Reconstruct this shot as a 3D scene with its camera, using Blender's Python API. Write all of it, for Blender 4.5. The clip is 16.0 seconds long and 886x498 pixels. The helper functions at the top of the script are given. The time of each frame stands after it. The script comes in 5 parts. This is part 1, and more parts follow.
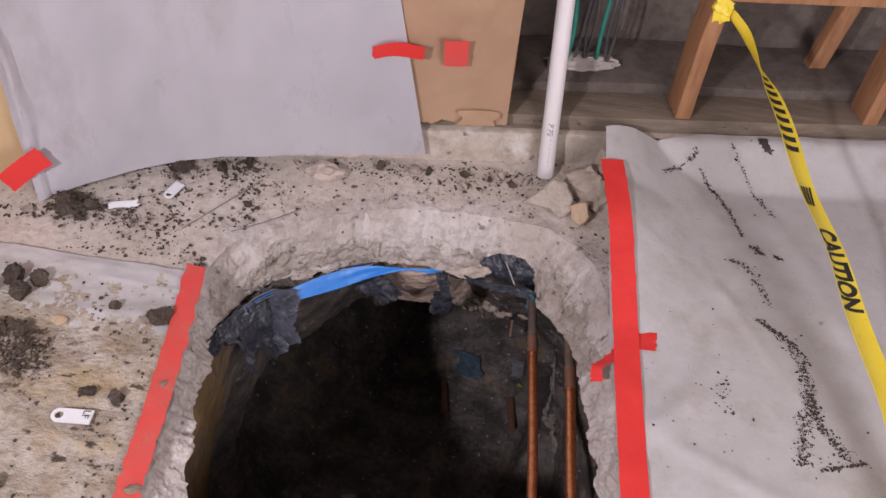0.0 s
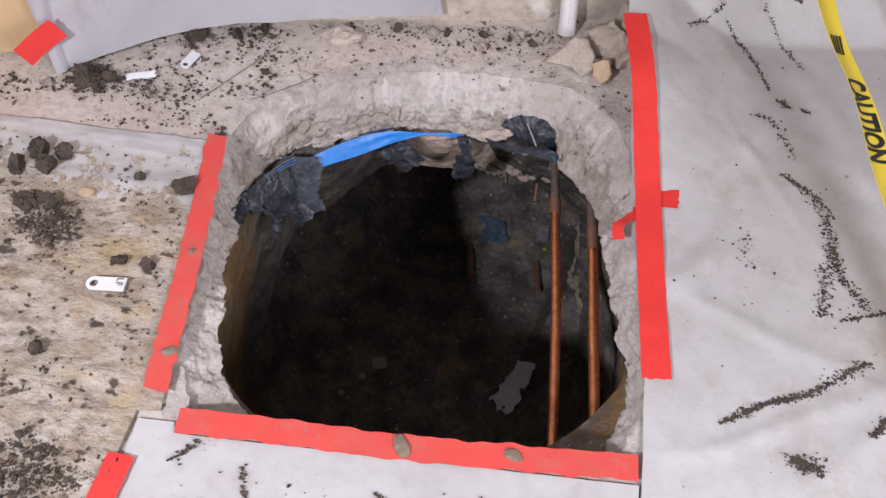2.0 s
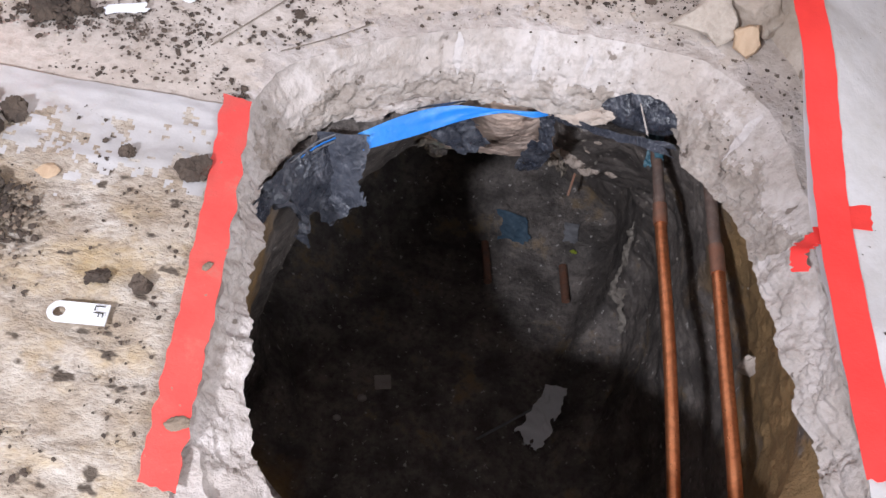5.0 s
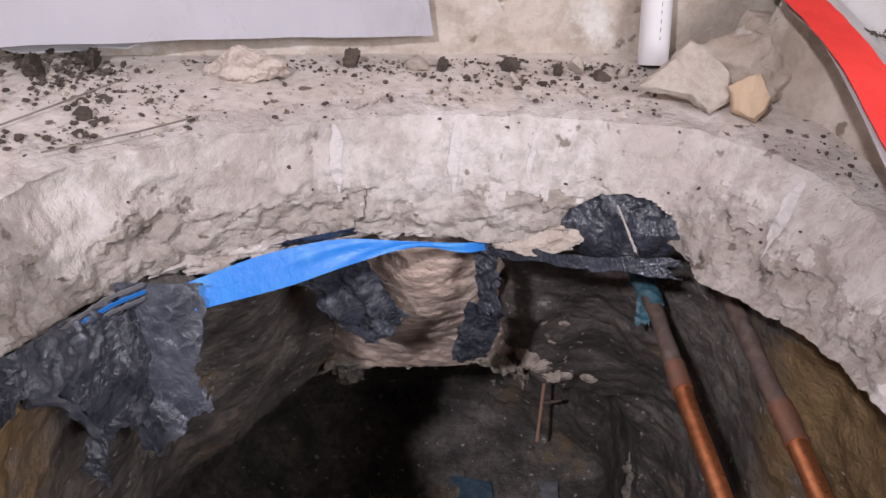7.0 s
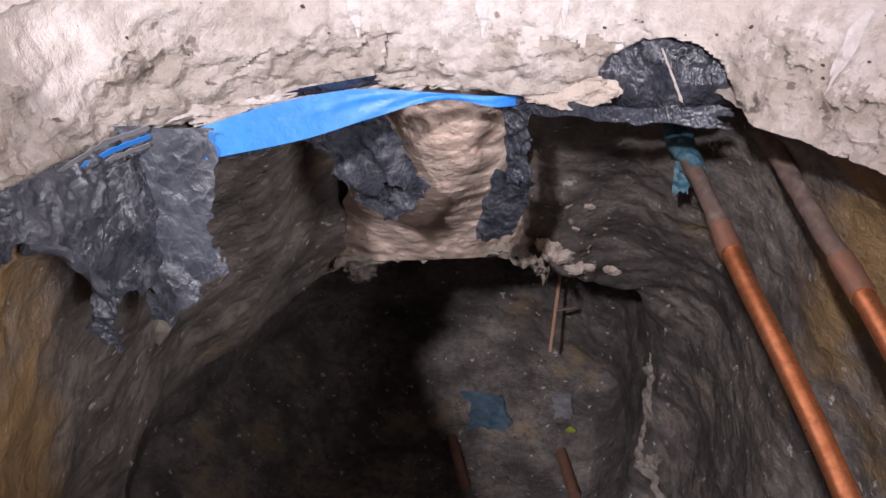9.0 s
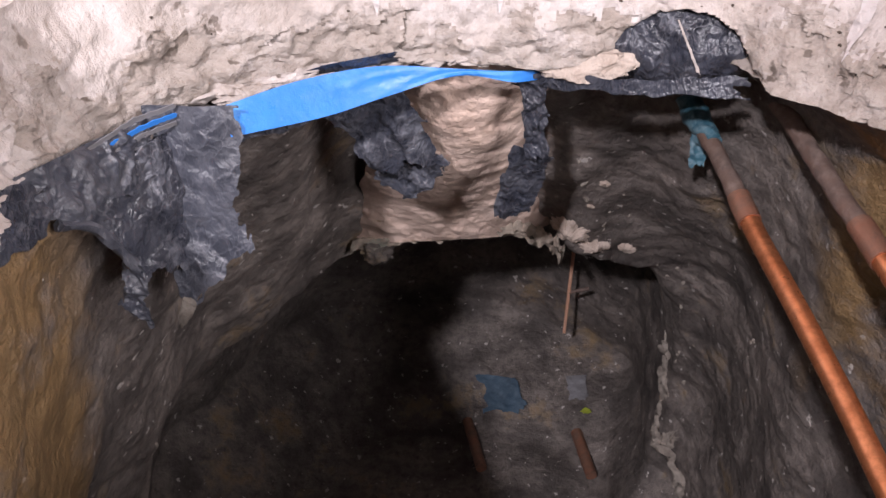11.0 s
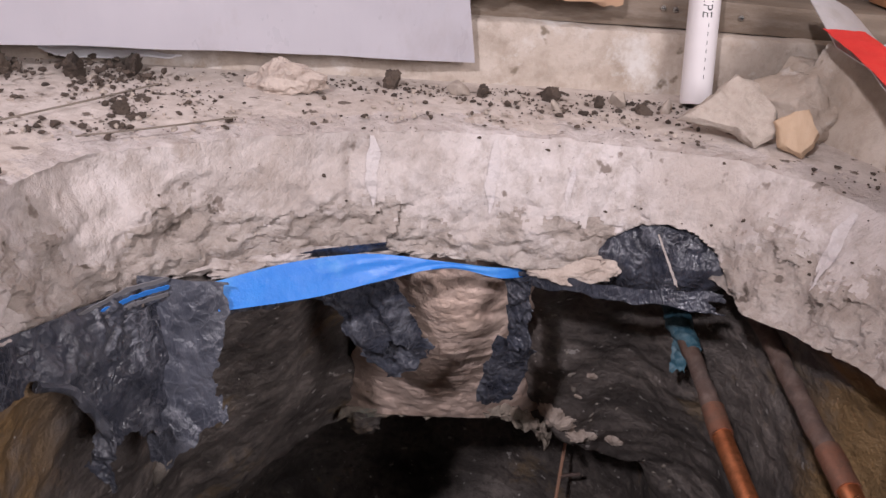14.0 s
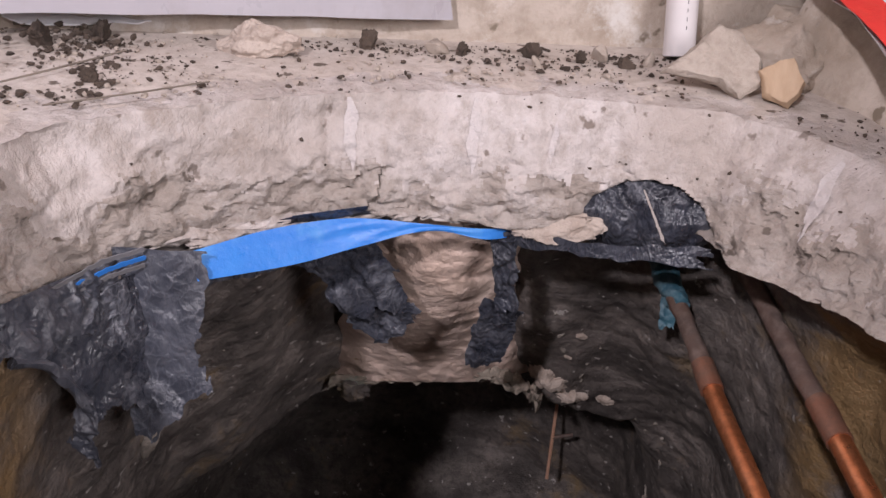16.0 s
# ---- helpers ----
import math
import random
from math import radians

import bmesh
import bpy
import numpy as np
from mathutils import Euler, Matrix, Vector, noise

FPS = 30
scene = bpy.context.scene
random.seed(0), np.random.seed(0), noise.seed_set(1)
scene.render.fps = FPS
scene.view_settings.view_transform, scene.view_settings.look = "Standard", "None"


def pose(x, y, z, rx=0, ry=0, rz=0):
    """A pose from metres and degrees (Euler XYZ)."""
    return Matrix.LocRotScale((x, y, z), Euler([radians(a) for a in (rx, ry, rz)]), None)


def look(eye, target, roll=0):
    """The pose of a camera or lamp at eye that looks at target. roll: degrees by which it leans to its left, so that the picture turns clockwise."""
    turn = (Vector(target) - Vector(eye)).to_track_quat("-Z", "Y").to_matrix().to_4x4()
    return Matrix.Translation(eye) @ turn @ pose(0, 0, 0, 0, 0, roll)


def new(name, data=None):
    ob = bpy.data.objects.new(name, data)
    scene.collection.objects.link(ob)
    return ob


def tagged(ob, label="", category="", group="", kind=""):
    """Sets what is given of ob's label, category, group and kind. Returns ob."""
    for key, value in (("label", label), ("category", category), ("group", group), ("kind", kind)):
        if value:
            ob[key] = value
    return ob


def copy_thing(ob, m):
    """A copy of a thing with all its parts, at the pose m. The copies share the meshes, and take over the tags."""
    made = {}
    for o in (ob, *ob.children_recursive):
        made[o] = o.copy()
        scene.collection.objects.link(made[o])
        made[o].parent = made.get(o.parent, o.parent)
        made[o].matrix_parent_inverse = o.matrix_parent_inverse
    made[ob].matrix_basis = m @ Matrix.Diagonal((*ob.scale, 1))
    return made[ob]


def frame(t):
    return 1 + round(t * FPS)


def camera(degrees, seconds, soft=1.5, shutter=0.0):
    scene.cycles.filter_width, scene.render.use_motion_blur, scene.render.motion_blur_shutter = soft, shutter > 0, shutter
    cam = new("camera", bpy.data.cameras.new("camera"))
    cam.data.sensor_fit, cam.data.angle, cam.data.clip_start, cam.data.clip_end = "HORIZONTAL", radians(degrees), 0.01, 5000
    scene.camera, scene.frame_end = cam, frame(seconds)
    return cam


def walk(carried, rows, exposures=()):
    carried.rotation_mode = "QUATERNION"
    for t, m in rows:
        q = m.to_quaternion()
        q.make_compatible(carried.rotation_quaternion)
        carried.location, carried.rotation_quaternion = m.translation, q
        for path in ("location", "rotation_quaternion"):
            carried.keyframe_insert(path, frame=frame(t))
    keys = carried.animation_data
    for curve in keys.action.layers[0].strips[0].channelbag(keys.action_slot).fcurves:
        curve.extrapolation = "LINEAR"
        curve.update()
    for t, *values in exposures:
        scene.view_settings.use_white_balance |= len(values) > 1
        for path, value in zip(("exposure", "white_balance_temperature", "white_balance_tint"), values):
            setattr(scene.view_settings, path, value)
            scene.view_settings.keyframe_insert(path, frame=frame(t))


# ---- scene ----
cam = camera(53.0, 16.0)
PATH = [
    (0, (0.077, 0.107, 1.403), (-0.043, 1.524, -0.003), 5.9),
    (0.5, (0.098, 0.097, 1.391), (-0.041, 1.457, -0.069), 4.6),
    (1, (0.103, 0.084, 1.391), (-0.043, 1.352, -0.148), 3.9),
    (1.5, (0.106, 0.09, 1.388), (-0.043, 1.309, -0.191), 3.1),
    (2, (0.094, 0.094, 1.397), (-0.044, 1.287, -0.203), 3.1),
    (2.5, (0.097, 0.093, 1.394), (-0.046, 1.274, -0.214), 2.6),
    (3, (0.097, 0.102, 1.382), (-0.042, 1.265, -0.239), 2.8),
    (3.2, (0.106, 0.117, 1.37), (-0.04, 1.26, -0.265), 2.7),
    (5.3, (-0.228, 0.462, 0.908), (-0.203, 1.651, -0.7), 11.9),
    (5.5, (-0.221, 0.493, 0.837), (-0.208, 1.776, -0.697), 9.0),
    (6, (-0.164, 0.597, 0.603), (-0.154, 2.105, -0.711), 6.5),
    (6.5, (-0.14, 0.67, 0.476), (-0.106, 2.321, -0.652), 5.5),
    (7, (-0.117, 0.676, 0.429), (-0.092, 2.358, -0.654), 4.2),
    (7.5, (-0.152, 0.654, 0.392), (-0.115, 2.329, -0.7), 4.4),
    (8, (-0.172, 0.668, 0.342), (-0.121, 2.319, -0.786), 4.9),
    (8.5, (-0.154, 0.688, 0.297), (-0.099, 2.317, -0.862), 4.4),
    (11, (-0.174, 0.666, 0.28), (-0.129, 2.275, -0.908), 2.4),
    (11.5, (-0.172, 0.665, 0.267), (-0.145, 2.294, -0.892), 2.8),
    (12, (-0.175, 0.667, 0.273), (-0.16, 2.32, -0.852), 2.7),
    (12.5, (-0.173, 0.677, 0.274), (-0.161, 2.349, -0.823), 2.9),
    (13, (-0.167, 0.686, 0.281), (-0.151, 2.379, -0.783), 3.2),
    (13.2, (-0.167, 0.691, 0.292), (-0.152, 2.403, -0.742), 4.2),
    (13.5, (-0.156, 0.672, 0.336), (-0.151, 2.428, -0.621), 6.1),
    (14, (-0.132, 0.66, 0.332), (-0.157, 2.448, -0.564), 6.3),
    (14.5, (-0.128, 0.666, 0.329), (-0.159, 2.461, -0.552), 6.2),
    (15, (-0.131, 0.67, 0.335), (-0.159, 2.472, -0.533), 5.3),
    (15.5, (-0.128, 0.676, 0.336), (-0.142, 2.473, -0.542), 4.9),
    (16, (-0.124, 0.673, 0.319), (-0.119, 2.429, -0.639), 5.0),
]
walk(cam, [(t, look(eye, target, roll)) for t, eye, target, roll in PATH],
     [(0, -0.20, 6500, 10), (1.5, 0.06, 6200, 4), (3, 0.06, 6100, 2), (5.5, 0.54, 5950, 0), (7, 0.26, 6200, 5), (8.5, 0.70, 6300, 6), (11, 0.84, 6480, 9), (12.5, 0.70, 6450, 9), (13, 0.68, 6450, 9), (13.5, 0.47, 6500, 10), (14, 0.16, 6500, 10), (14.5, 0.13, 6500, 10), (15.5, 0.15, 6500, 10), (16, 0.18, 6500, 10)])

# ---- world and light ----
world = bpy.data.worlds.new("dim_room")
scene.world = world
world.use_nodes = True
world.node_tree.nodes["Background"].inputs[0].default_value = (0.9, 0.92, 1.0, 1)
world.node_tree.nodes["Background"].inputs[1].default_value = 0.02


def disk_lamp(name, eye, target, size, watts, colour):
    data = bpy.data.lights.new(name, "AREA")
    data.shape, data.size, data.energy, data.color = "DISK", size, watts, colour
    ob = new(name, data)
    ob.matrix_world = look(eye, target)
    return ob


disk_lamp("work_light", (-0.925, -0.68, 1.69), (0.0, 1.3, 0.0), 0.13, 56, (1.0, 0.935, 1.02))
# Soft fill lamp, added without a seen source, to lift the dark pit.
disk_lamp("fill_light", (1.4, -0.55, 1.30), (-0.1, 1.4, -0.1), 1.0, 44, (1.0, 0.94, 1.0))


# ---- materials ----
def material(name, tones, scale=8.0, rough=0.8, bump=0.3, fine=60.0, metal=0.0, specks=None, stain=None, speck_scale=70.0,
             speck_cut=0.68, stain_scale=3.0, stain_cut=0.55, stretch=(1, 1, 1), spec=0.5, coat=0.0, bump_dist=0.01, banks=None, sharp=0.18, stain_soft=0.12, creases=None):
    """Two tones mixed by noise at one scale, grain at another, with optional stains and specks of their own colours."""
    m = bpy.data.materials.new(name)
    m.use_nodes = True
    nodes, links = m.node_tree.nodes, m.node_tree.links
    bsdf = nodes["Principled BSDF"]
    where = nodes.new("ShaderNodeTexCoord")
    mapping = nodes.new("ShaderNodeMapping")
    mapping.inputs["Scale"].default_value = stretch
    links.new(where.outputs["Object"], mapping.inputs[0])

    def grain(size, detail, rough_=0.6):
        n = nodes.new("ShaderNodeTexNoise")
        n.inputs["Scale"].default_value, n.inputs["Detail"].default_value, n.inputs["Roughness"].default_value = size, detail, rough_
        links.new(mapping.outputs[0], n.inputs["Vector"])
        return n.outputs[0]

    def ramp(value, low, high):
        r = nodes.new("ShaderNodeMapRange")
        r.inputs[1].default_value, r.inputs[2].default_value = low, high
        links.new(value, r.inputs[0])
        return r.outputs[0]

    def mix(fac, a, b):
        x = nodes.new("ShaderNodeMix")
        x.data_type = "RGBA"
        links.new(fac, x.inputs[0])
        for socket, value in ((x.inputs[6], a), (x.inputs[7], b)):
            if isinstance(value, tuple):
                socket.default_value = (*value, 1)
            else:
                links.new(value, socket)
        return x.outputs[2]

    big, small = grain(scale, 6), grain(fine, 5, 0.7)
    colour = mix(ramp(big, 0.5 - sharp, 0.5 + sharp), tones[0], tones[1])
    if len(tones) > 2:
        colour = mix(ramp(small, 0.45, 0.75), colour, tones[2])
    if stain:
        colour = mix(ramp(grain(stain_scale, 8, 0.7), stain_cut, stain_cut + stain_soft), colour, stain)
    if specks:
        colour = mix(ramp(grain(speck_scale, 3, 0.5), speck_cut, speck_cut + 0.05), colour, specks)
    if banks:
        axes = nodes.new("ShaderNodeSeparateXYZ")
        links.new(where.outputs["Object"], axes.inputs[0])
        loose = grain(7.0, 6, 0.7)

        def layer(axis, weight, low, high):
            wob = nodes.new("ShaderNodeMath")
            wob.operation = "MULTIPLY_ADD"
            wob.inputs[1].default_value = weight
            links.new(loose, wob.inputs[0])
            links.new(axes.outputs[axis], wob.inputs[2])
            return ramp(wob.outputs[0], low, high)

        def both(a, b, how):
            x = nodes.new("ShaderNodeMath")
            x.operation = how
            links.new(a, x.inputs[0])
            links.new(b, x.inputs[1])
            return x.outputs[0]

        east = both(both(layer(0, 0.5, 0.53, 0.58), layer(2, 0.9, -0.12, 0.03), "MULTIPLY"), layer(1, 0.3, 1.76, 1.68), "MULTIPLY")
        west = both(layer(0, -0.3, -0.585, -0.645), layer(1, 0.3, 1.52, 1.42), "MULTIPLY")
        colour = mix(both(east, west, "MAXIMUM"), colour, mix(ramp(big, 0.35, 0.65), banks[0], banks[1]))
    height = small
    if creases:
        # fold lines of crumpled film: paler along the fold, raised in the relief
        spread = nodes.new("ShaderNodeVectorMath")
        spread.operation = "MULTIPLY_ADD"
        warp = nodes.new("ShaderNodeTexNoise")
        warp.inputs["Scale"].default_value, warp.inputs["Detail"].default_value = 22, 4
        links.new(where.outputs["Object"], warp.inputs["Vector"])
        links.new(warp.outputs[1], spread.inputs[0])
        spread.inputs[1].default_value = (0.06, 0.06, 0.06)
        links.new(mapping.outputs[0], spread.inputs[2])
        for size, wide, share in ((creases[0], 0.035, 0.45), (creases[0] * 2.7, 0.05, 0.28)):
            cell = nodes.new("ShaderNodeTexVoronoi")
            cell.feature = "DISTANCE_TO_EDGE"
            cell.inputs["Scale"].default_value = size
            links.new(spread.outputs[0], cell.inputs["Vector"])
            line = ramp(cell.outputs[0], wide, 0.0)
            patchy = nodes.new("ShaderNodeMath")
            patchy.operation = "MULTIPLY"
            links.new(line, patchy.inputs[0])
            links.new(ramp(big, 0.42, 0.68), patchy.inputs[1])
            faint = nodes.new("ShaderNodeMath")
            faint.operation = "MULTIPLY"
            faint.inputs[1].default_value = share
            links.new(patchy.outputs[0], faint.inputs[0])
            colour = mix(faint.outputs[0], colour, creases[1])
            lifted = nodes.new("ShaderNodeMath")
            lifted.operation = "MULTIPLY_ADD"
            lifted.inputs[1].default_value = 0.16
            links.new(ramp(cell.outputs[0], 0.30, 0.0), lifted.inputs[0])
            links.new(height, lifted.inputs[2])
            height = lifted.outputs[0]
    links.new(colour, bsdf.inputs["Base Color"])
    rr = nodes.new("ShaderNodeMapRange")
    rr.inputs[1].default_value, rr.inputs[2].default_value = 0.3, 0.7
    rr.inputs[3].default_value, rr.inputs[4].default_value = max(rough - 0.12, 0.05), min(rough + 0.12, 1)
    links.new(small, rr.inputs[0])
    links.new(rr.outputs[0], bsdf.inputs["Roughness"])
    bsdf.inputs["Metallic"].default_value = metal
    bsdf.inputs["Specular IOR Level"].default_value = spec
    bsdf.inputs["Coat Weight"].default_value = coat
    if bump:
        b = nodes.new("ShaderNodeBump")
        b.inputs["Strength"].default_value, b.inputs["Distance"].default_value = bump, bump_dist
        links.new(height, b.inputs["Height"])
        links.new(b.outputs[0], bsdf.inputs["Normal"])
    return m


CONCRETE = material("dusty_concrete", ((0.59, 0.525, 0.48), (0.48, 0.41, 0.36), (0.36, 0.30, 0.255)), 6, 0.9, 0.45, 42,
                    specks=(0.13, 0.10, 0.08), speck_scale=40, speck_cut=0.635, stain=(0.22, 0.17, 0.135), stain_scale=11, stain_cut=0.605)
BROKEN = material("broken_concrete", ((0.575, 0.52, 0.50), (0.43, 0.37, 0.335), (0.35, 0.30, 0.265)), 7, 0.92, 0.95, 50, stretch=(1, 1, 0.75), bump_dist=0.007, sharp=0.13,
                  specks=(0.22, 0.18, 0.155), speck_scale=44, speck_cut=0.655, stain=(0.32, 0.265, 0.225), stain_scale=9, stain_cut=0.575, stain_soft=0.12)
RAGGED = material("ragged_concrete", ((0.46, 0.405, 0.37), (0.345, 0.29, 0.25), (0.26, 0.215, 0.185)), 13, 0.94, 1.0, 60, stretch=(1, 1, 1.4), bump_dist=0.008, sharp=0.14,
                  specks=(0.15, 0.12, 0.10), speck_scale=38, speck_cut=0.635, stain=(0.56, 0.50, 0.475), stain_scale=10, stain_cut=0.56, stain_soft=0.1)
CURB = material("curb_concrete", ((0.50, 0.430, 0.370), (0.38, 0.312, 0.252), (0.30, 0.242, 0.190)), 8, 0.9, 0.5, 26, stain=(0.58, 0.545, 0.51), stain_scale=9, stain_cut=0.54, sharp=0.11,
                specks=(0.20, 0.16, 0.12), speck_scale=30, speck_cut=0.68)
SOIL = material("dark_damp_soil", ((0.082, 0.069, 0.063), (0.225, 0.190, 0.170), (0.060, 0.050, 0.045)), 10, 0.66, 0.75, 48, bump_dist=0.012, sharp=0.13,
                specks=(0.48, 0.44, 0.41), speck_scale=58, speck_cut=0.665, stain=(0.24, 0.170, 0.098), stain_scale=5.0, stain_cut=0.575, stain_soft=0.10, spec=0.45,
                banks=((0.25, 0.155, 0.070), (0.17, 0.108, 0.050)))
PALE_CLAY = material("pale_clay", ((0.73, 0.57, 0.49), (0.62, 0.46, 0.38), (0.48, 0.35, 0.275)), 13, 0.72, 0.75, 30, stain=(0.62, 0.45, 0.30), stain_scale=9, stain_cut=0.60, specks=(0.30, 0.19, 0.12), speck_scale=18, speck_cut=0.70, spec=0.45, bump_dist=0.012)
DIRT = material("dark_dirt", ((0.040, 0.029, 0.023), (0.100, 0.073, 0.055)), 24, 0.95, 0.5, 120)
SHEET = material("grey_poly_sheet", ((0.52, 0.50, 0.51), (0.455, 0.43, 0.43), (0.41, 0.385, 0.375)), 2.2, 0.40, 0.14, 12, bump_dist=0.02,
                 stain=(0.34, 0.295, 0.25), stain_scale=5.2, stain_cut=0.545, stain_soft=0.22, specks=(0.24, 0.20, 0.165), speck_scale=26, speck_cut=0.735)
HANGING = material("milky_poly_sheet", ((0.47, 0.45, 0.48), (0.39, 0.37, 0.40)), 2.0, 0.34, 0.06, 9, stain=(0.27, 0.22, 0.20), stain_scale=3.0, stain_cut=0.51, stain_soft=0.26, stretch=(1, 1, 0.5))
SOILED = material("soiled_sheet", ((0.52, 0.465, 0.415), (0.335, 0.265, 0.195), (0.20, 0.15, 0.11)), 13, 0.85, 0.9, 46, sharp=0.17,
                  specks=(0.085, 0.064, 0.048), speck_scale=27, speck_cut=0.625, stain=(0.46, 0.335, 0.175), stain_scale=3.0, stain_cut=0.55, stain_soft=0.16, stretch=(0.85, 1.2, 1))
RED = material("red_tape", ((0.74, 0.045, 0.040), (0.66, 0.036, 0.034)), 10, 0.42, 0.12, 40)
RED_DUSTY = material("dusty_red_tape", ((0.66, 0.060, 0.052), (0.56, 0.085, 0.07)), 14, 0.55, 0.2, 40, stain=(0.47, 0.15, 0.115), stain_scale=22, stain_cut=0.56, stain_soft=0.2, specks=(0.30, 0.17, 0.13), speck_scale=75, speck_cut=0.68)
# Lighter blue stain paints the tape's sheen into its colour.
BLUE = material("blue_tape", ((0.04, 0.24, 0.70), (0.03, 0.17, 0.60)), 14, 0.36, 0.15, 50, stain=(0.13, 0.40, 0.74), stain_scale=7, stain_cut=0.50, stain_soft=0.2)
YELLOW = material("yellow_caution_tape", ((0.80, 0.62, 0.05), (0.74, 0.55, 0.035)), 12, 0.35, 0.05, 40)
INK = material("black_ink", ((0.012, 0.011, 0.010), (0.02, 0.018, 0.016)), 20, 0.5, 0.0)
BLACK_POLY = material("dusty_black_poly", ((0.050, 0.054, 0.072), (0.020, 0.021, 0.028), (0.080, 0.082, 0.098)), 20, 0.30, 0.55, 26, spec=0.5, stretch=(1.3, 1.3, 0.8),
                      stain=(0.16, 0.165, 0.19), stain_scale=13, stain_cut=0.57, creases=(26, (0.30, 0.30, 0.33)))
GREY_POLY = material("dusty_grey_poly", ((0.070, 0.074, 0.094), (0.036, 0.039, 0.051), (0.108, 0.110, 0.127)), 16, 0.40, 0.5, 26, stretch=(1.3, 1.3, 0.8), sharp=0.14,
                     stain=(0.30, 0.29, 0.30), stain_scale=14, stain_cut=0.63, creases=(20, (0.25, 0.25, 0.28)))
PVC = material("white_pvc", ((0.72, 0.68, 0.68), (0.66, 0.62, 0.62)), 9, 0.45, 0.03, 40)
COPPER = material("copper_pipe", ((0.80, 0.33, 0.16), (0.64, 0.23, 0.10), (0.42, 0.14, 0.06)), 22, 0.36, 0.1, 70, metal=0.85)
# Lightened, less metallic copper: the tunnel pipe's glint put into its base colour.
LIT_COPPER = material("lit_copper", ((0.93, 0.56, 0.40), (0.88, 0.48, 0.32)), 22, 0.4, 0.05, 70, metal=0.35)
PLASTER = material("white_plaster", ((0.60, 0.55, 0.54), (0.53, 0.48, 0.46)), 45, 0.92, 0.6, 60)
OLD_COPPER = material("tarnished_copper", ((0.20, 0.12, 0.09), (0.13, 0.10, 0.09), (0.27, 0.20, 0.17)), 20, 0.7, 0.3, 60, metal=0.3)
SOLDER = material("soldered_joint", ((0.33, 0.14, 0.085), (0.25, 0.15, 0.11), (0.19, 0.12, 0.09)), 26, 0.55, 0.2, 60, metal=0.5)
WRAP = material("blue_green_wrap", ((0.055, 0.15, 0.20), (0.025, 0.075, 0.11), (0.20, 0.28, 0.31)), 40, 0.5, 0.3, 60)
LUMBER = material("orange_lumber", ((0.40, 0.20, 0.095), (0.31, 0.145, 0.07), (0.22, 0.10, 0.046)), 5, 0.7, 0.2, 24, stretch=(3, 3, 0.4))
SILL = material("dirty_sill_wood", ((0.20, 0.152, 0.112), (0.135, 0.10, 0.072), (0.25, 0.205, 0.165)), 5, 0.75, 0.3, 22, stretch=(0.4, 3, 3))
KRAFT = material("brown_kraft_paper", ((0.40, 0.255, 0.16), (0.34, 0.205, 0.125)), 5, 0.75, 0.2, 18)
PLY = material("pale_plywood", ((0.62, 0.45, 0.26), (0.55, 0.38, 0.21)), 5, 0.7, 0.15, 20, stretch=(3, 3, 0.4))
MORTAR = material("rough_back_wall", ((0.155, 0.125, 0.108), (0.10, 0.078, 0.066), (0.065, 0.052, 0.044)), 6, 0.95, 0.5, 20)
CABLE_DARK = material("dark_cable", ((0.045, 0.045, 0.05), (0.09, 0.085, 0.085)), 20, 0.5, 0.1)
CABLE_GREEN = material("green_cable", ((0.03, 0.21, 0.17), (0.025, 0.15, 0.12)), 20, 0.45, 0.1)
FOAM = material("torn_paper", ((0.44, 0.39, 0.36), (0.32, 0.275, 0.25)), 20, 0.95, 0.4, 60)
WHITE_PLASTIC = material("white_plastic", ((0.76, 0.76, 0.79), (0.70, 0.70, 0.73)), 20, 0.4, 0.05)
ROCK = material("pink_stone", ((0.52, 0.44, 0.385), (0.43, 0.35, 0.295), (0.33, 0.26, 0.215)), 14, 0.9, 0.8, 44, stain=(0.22, 0.185, 0.165), stain_scale=26, stain_cut=0.62, specks=(0.14, 0.10, 0.08), speck_scale=60, speck_cut=0.69)
RUBBLE = material("concrete_rubble", ((0.47, 0.405, 0.35), (0.38, 0.32, 0.27), (0.29, 0.24, 0.20)), 12, 0.92, 0.6, 50, specks=(0.24, 0.21, 0.18), speck_scale=45, speck_cut=0.66)
LIP = material("lip_crust", ((0.46, 0.37, 0.30), (0.27, 0.23, 0.185), (0.17, 0.14, 0.115)), 24, 0.85, 0.8, 50, stain=(0.20, 0.24, 0.21), stain_scale=14, stain_cut=0.55)
GRIT = material("brown_grit", ((0.26, 0.20, 0.15), (0.17, 0.125, 0.09)), 40, 0.95, 0.4, 120)
CHIP = material("split_wood", ((0.52, 0.38, 0.26), (0.40, 0.275, 0.175)), 8, 0.75, 0.3, 40, stretch=(5, 1, 1))
STICK = material("dry_stick", ((0.22, 0.185, 0.15), (0.16, 0.13, 0.105)), 30, 0.85, 0.2)
STEEL = material("screw_steel", ((0.55, 0.54, 0.52), (0.45, 0.44, 0.42)), 30, 0.3, 0.05, metal=0.9)
PAINT = material("room_plaster", ((0.62, 0.59, 0.57), (0.57, 0.54, 0.52)), 3, 0.9, 0.1, 20)
BLUE_RAG = material("faded_blue_rag", ((0.045, 0.085, 0.13), (0.03, 0.055, 0.085), (0.09, 0.13, 0.17)), 18, 0.7, 0.3, 50)
GREY_RAG = material("grey_rag", ((0.22, 0.215, 0.23), (0.15, 0.145, 0.15)), 18, 0.7, 0.3, 50)
LIME = material("lime_tip", ((0.38, 0.44, 0.05), (0.30, 0.36, 0.04)), 20, 0.5, 0.1)
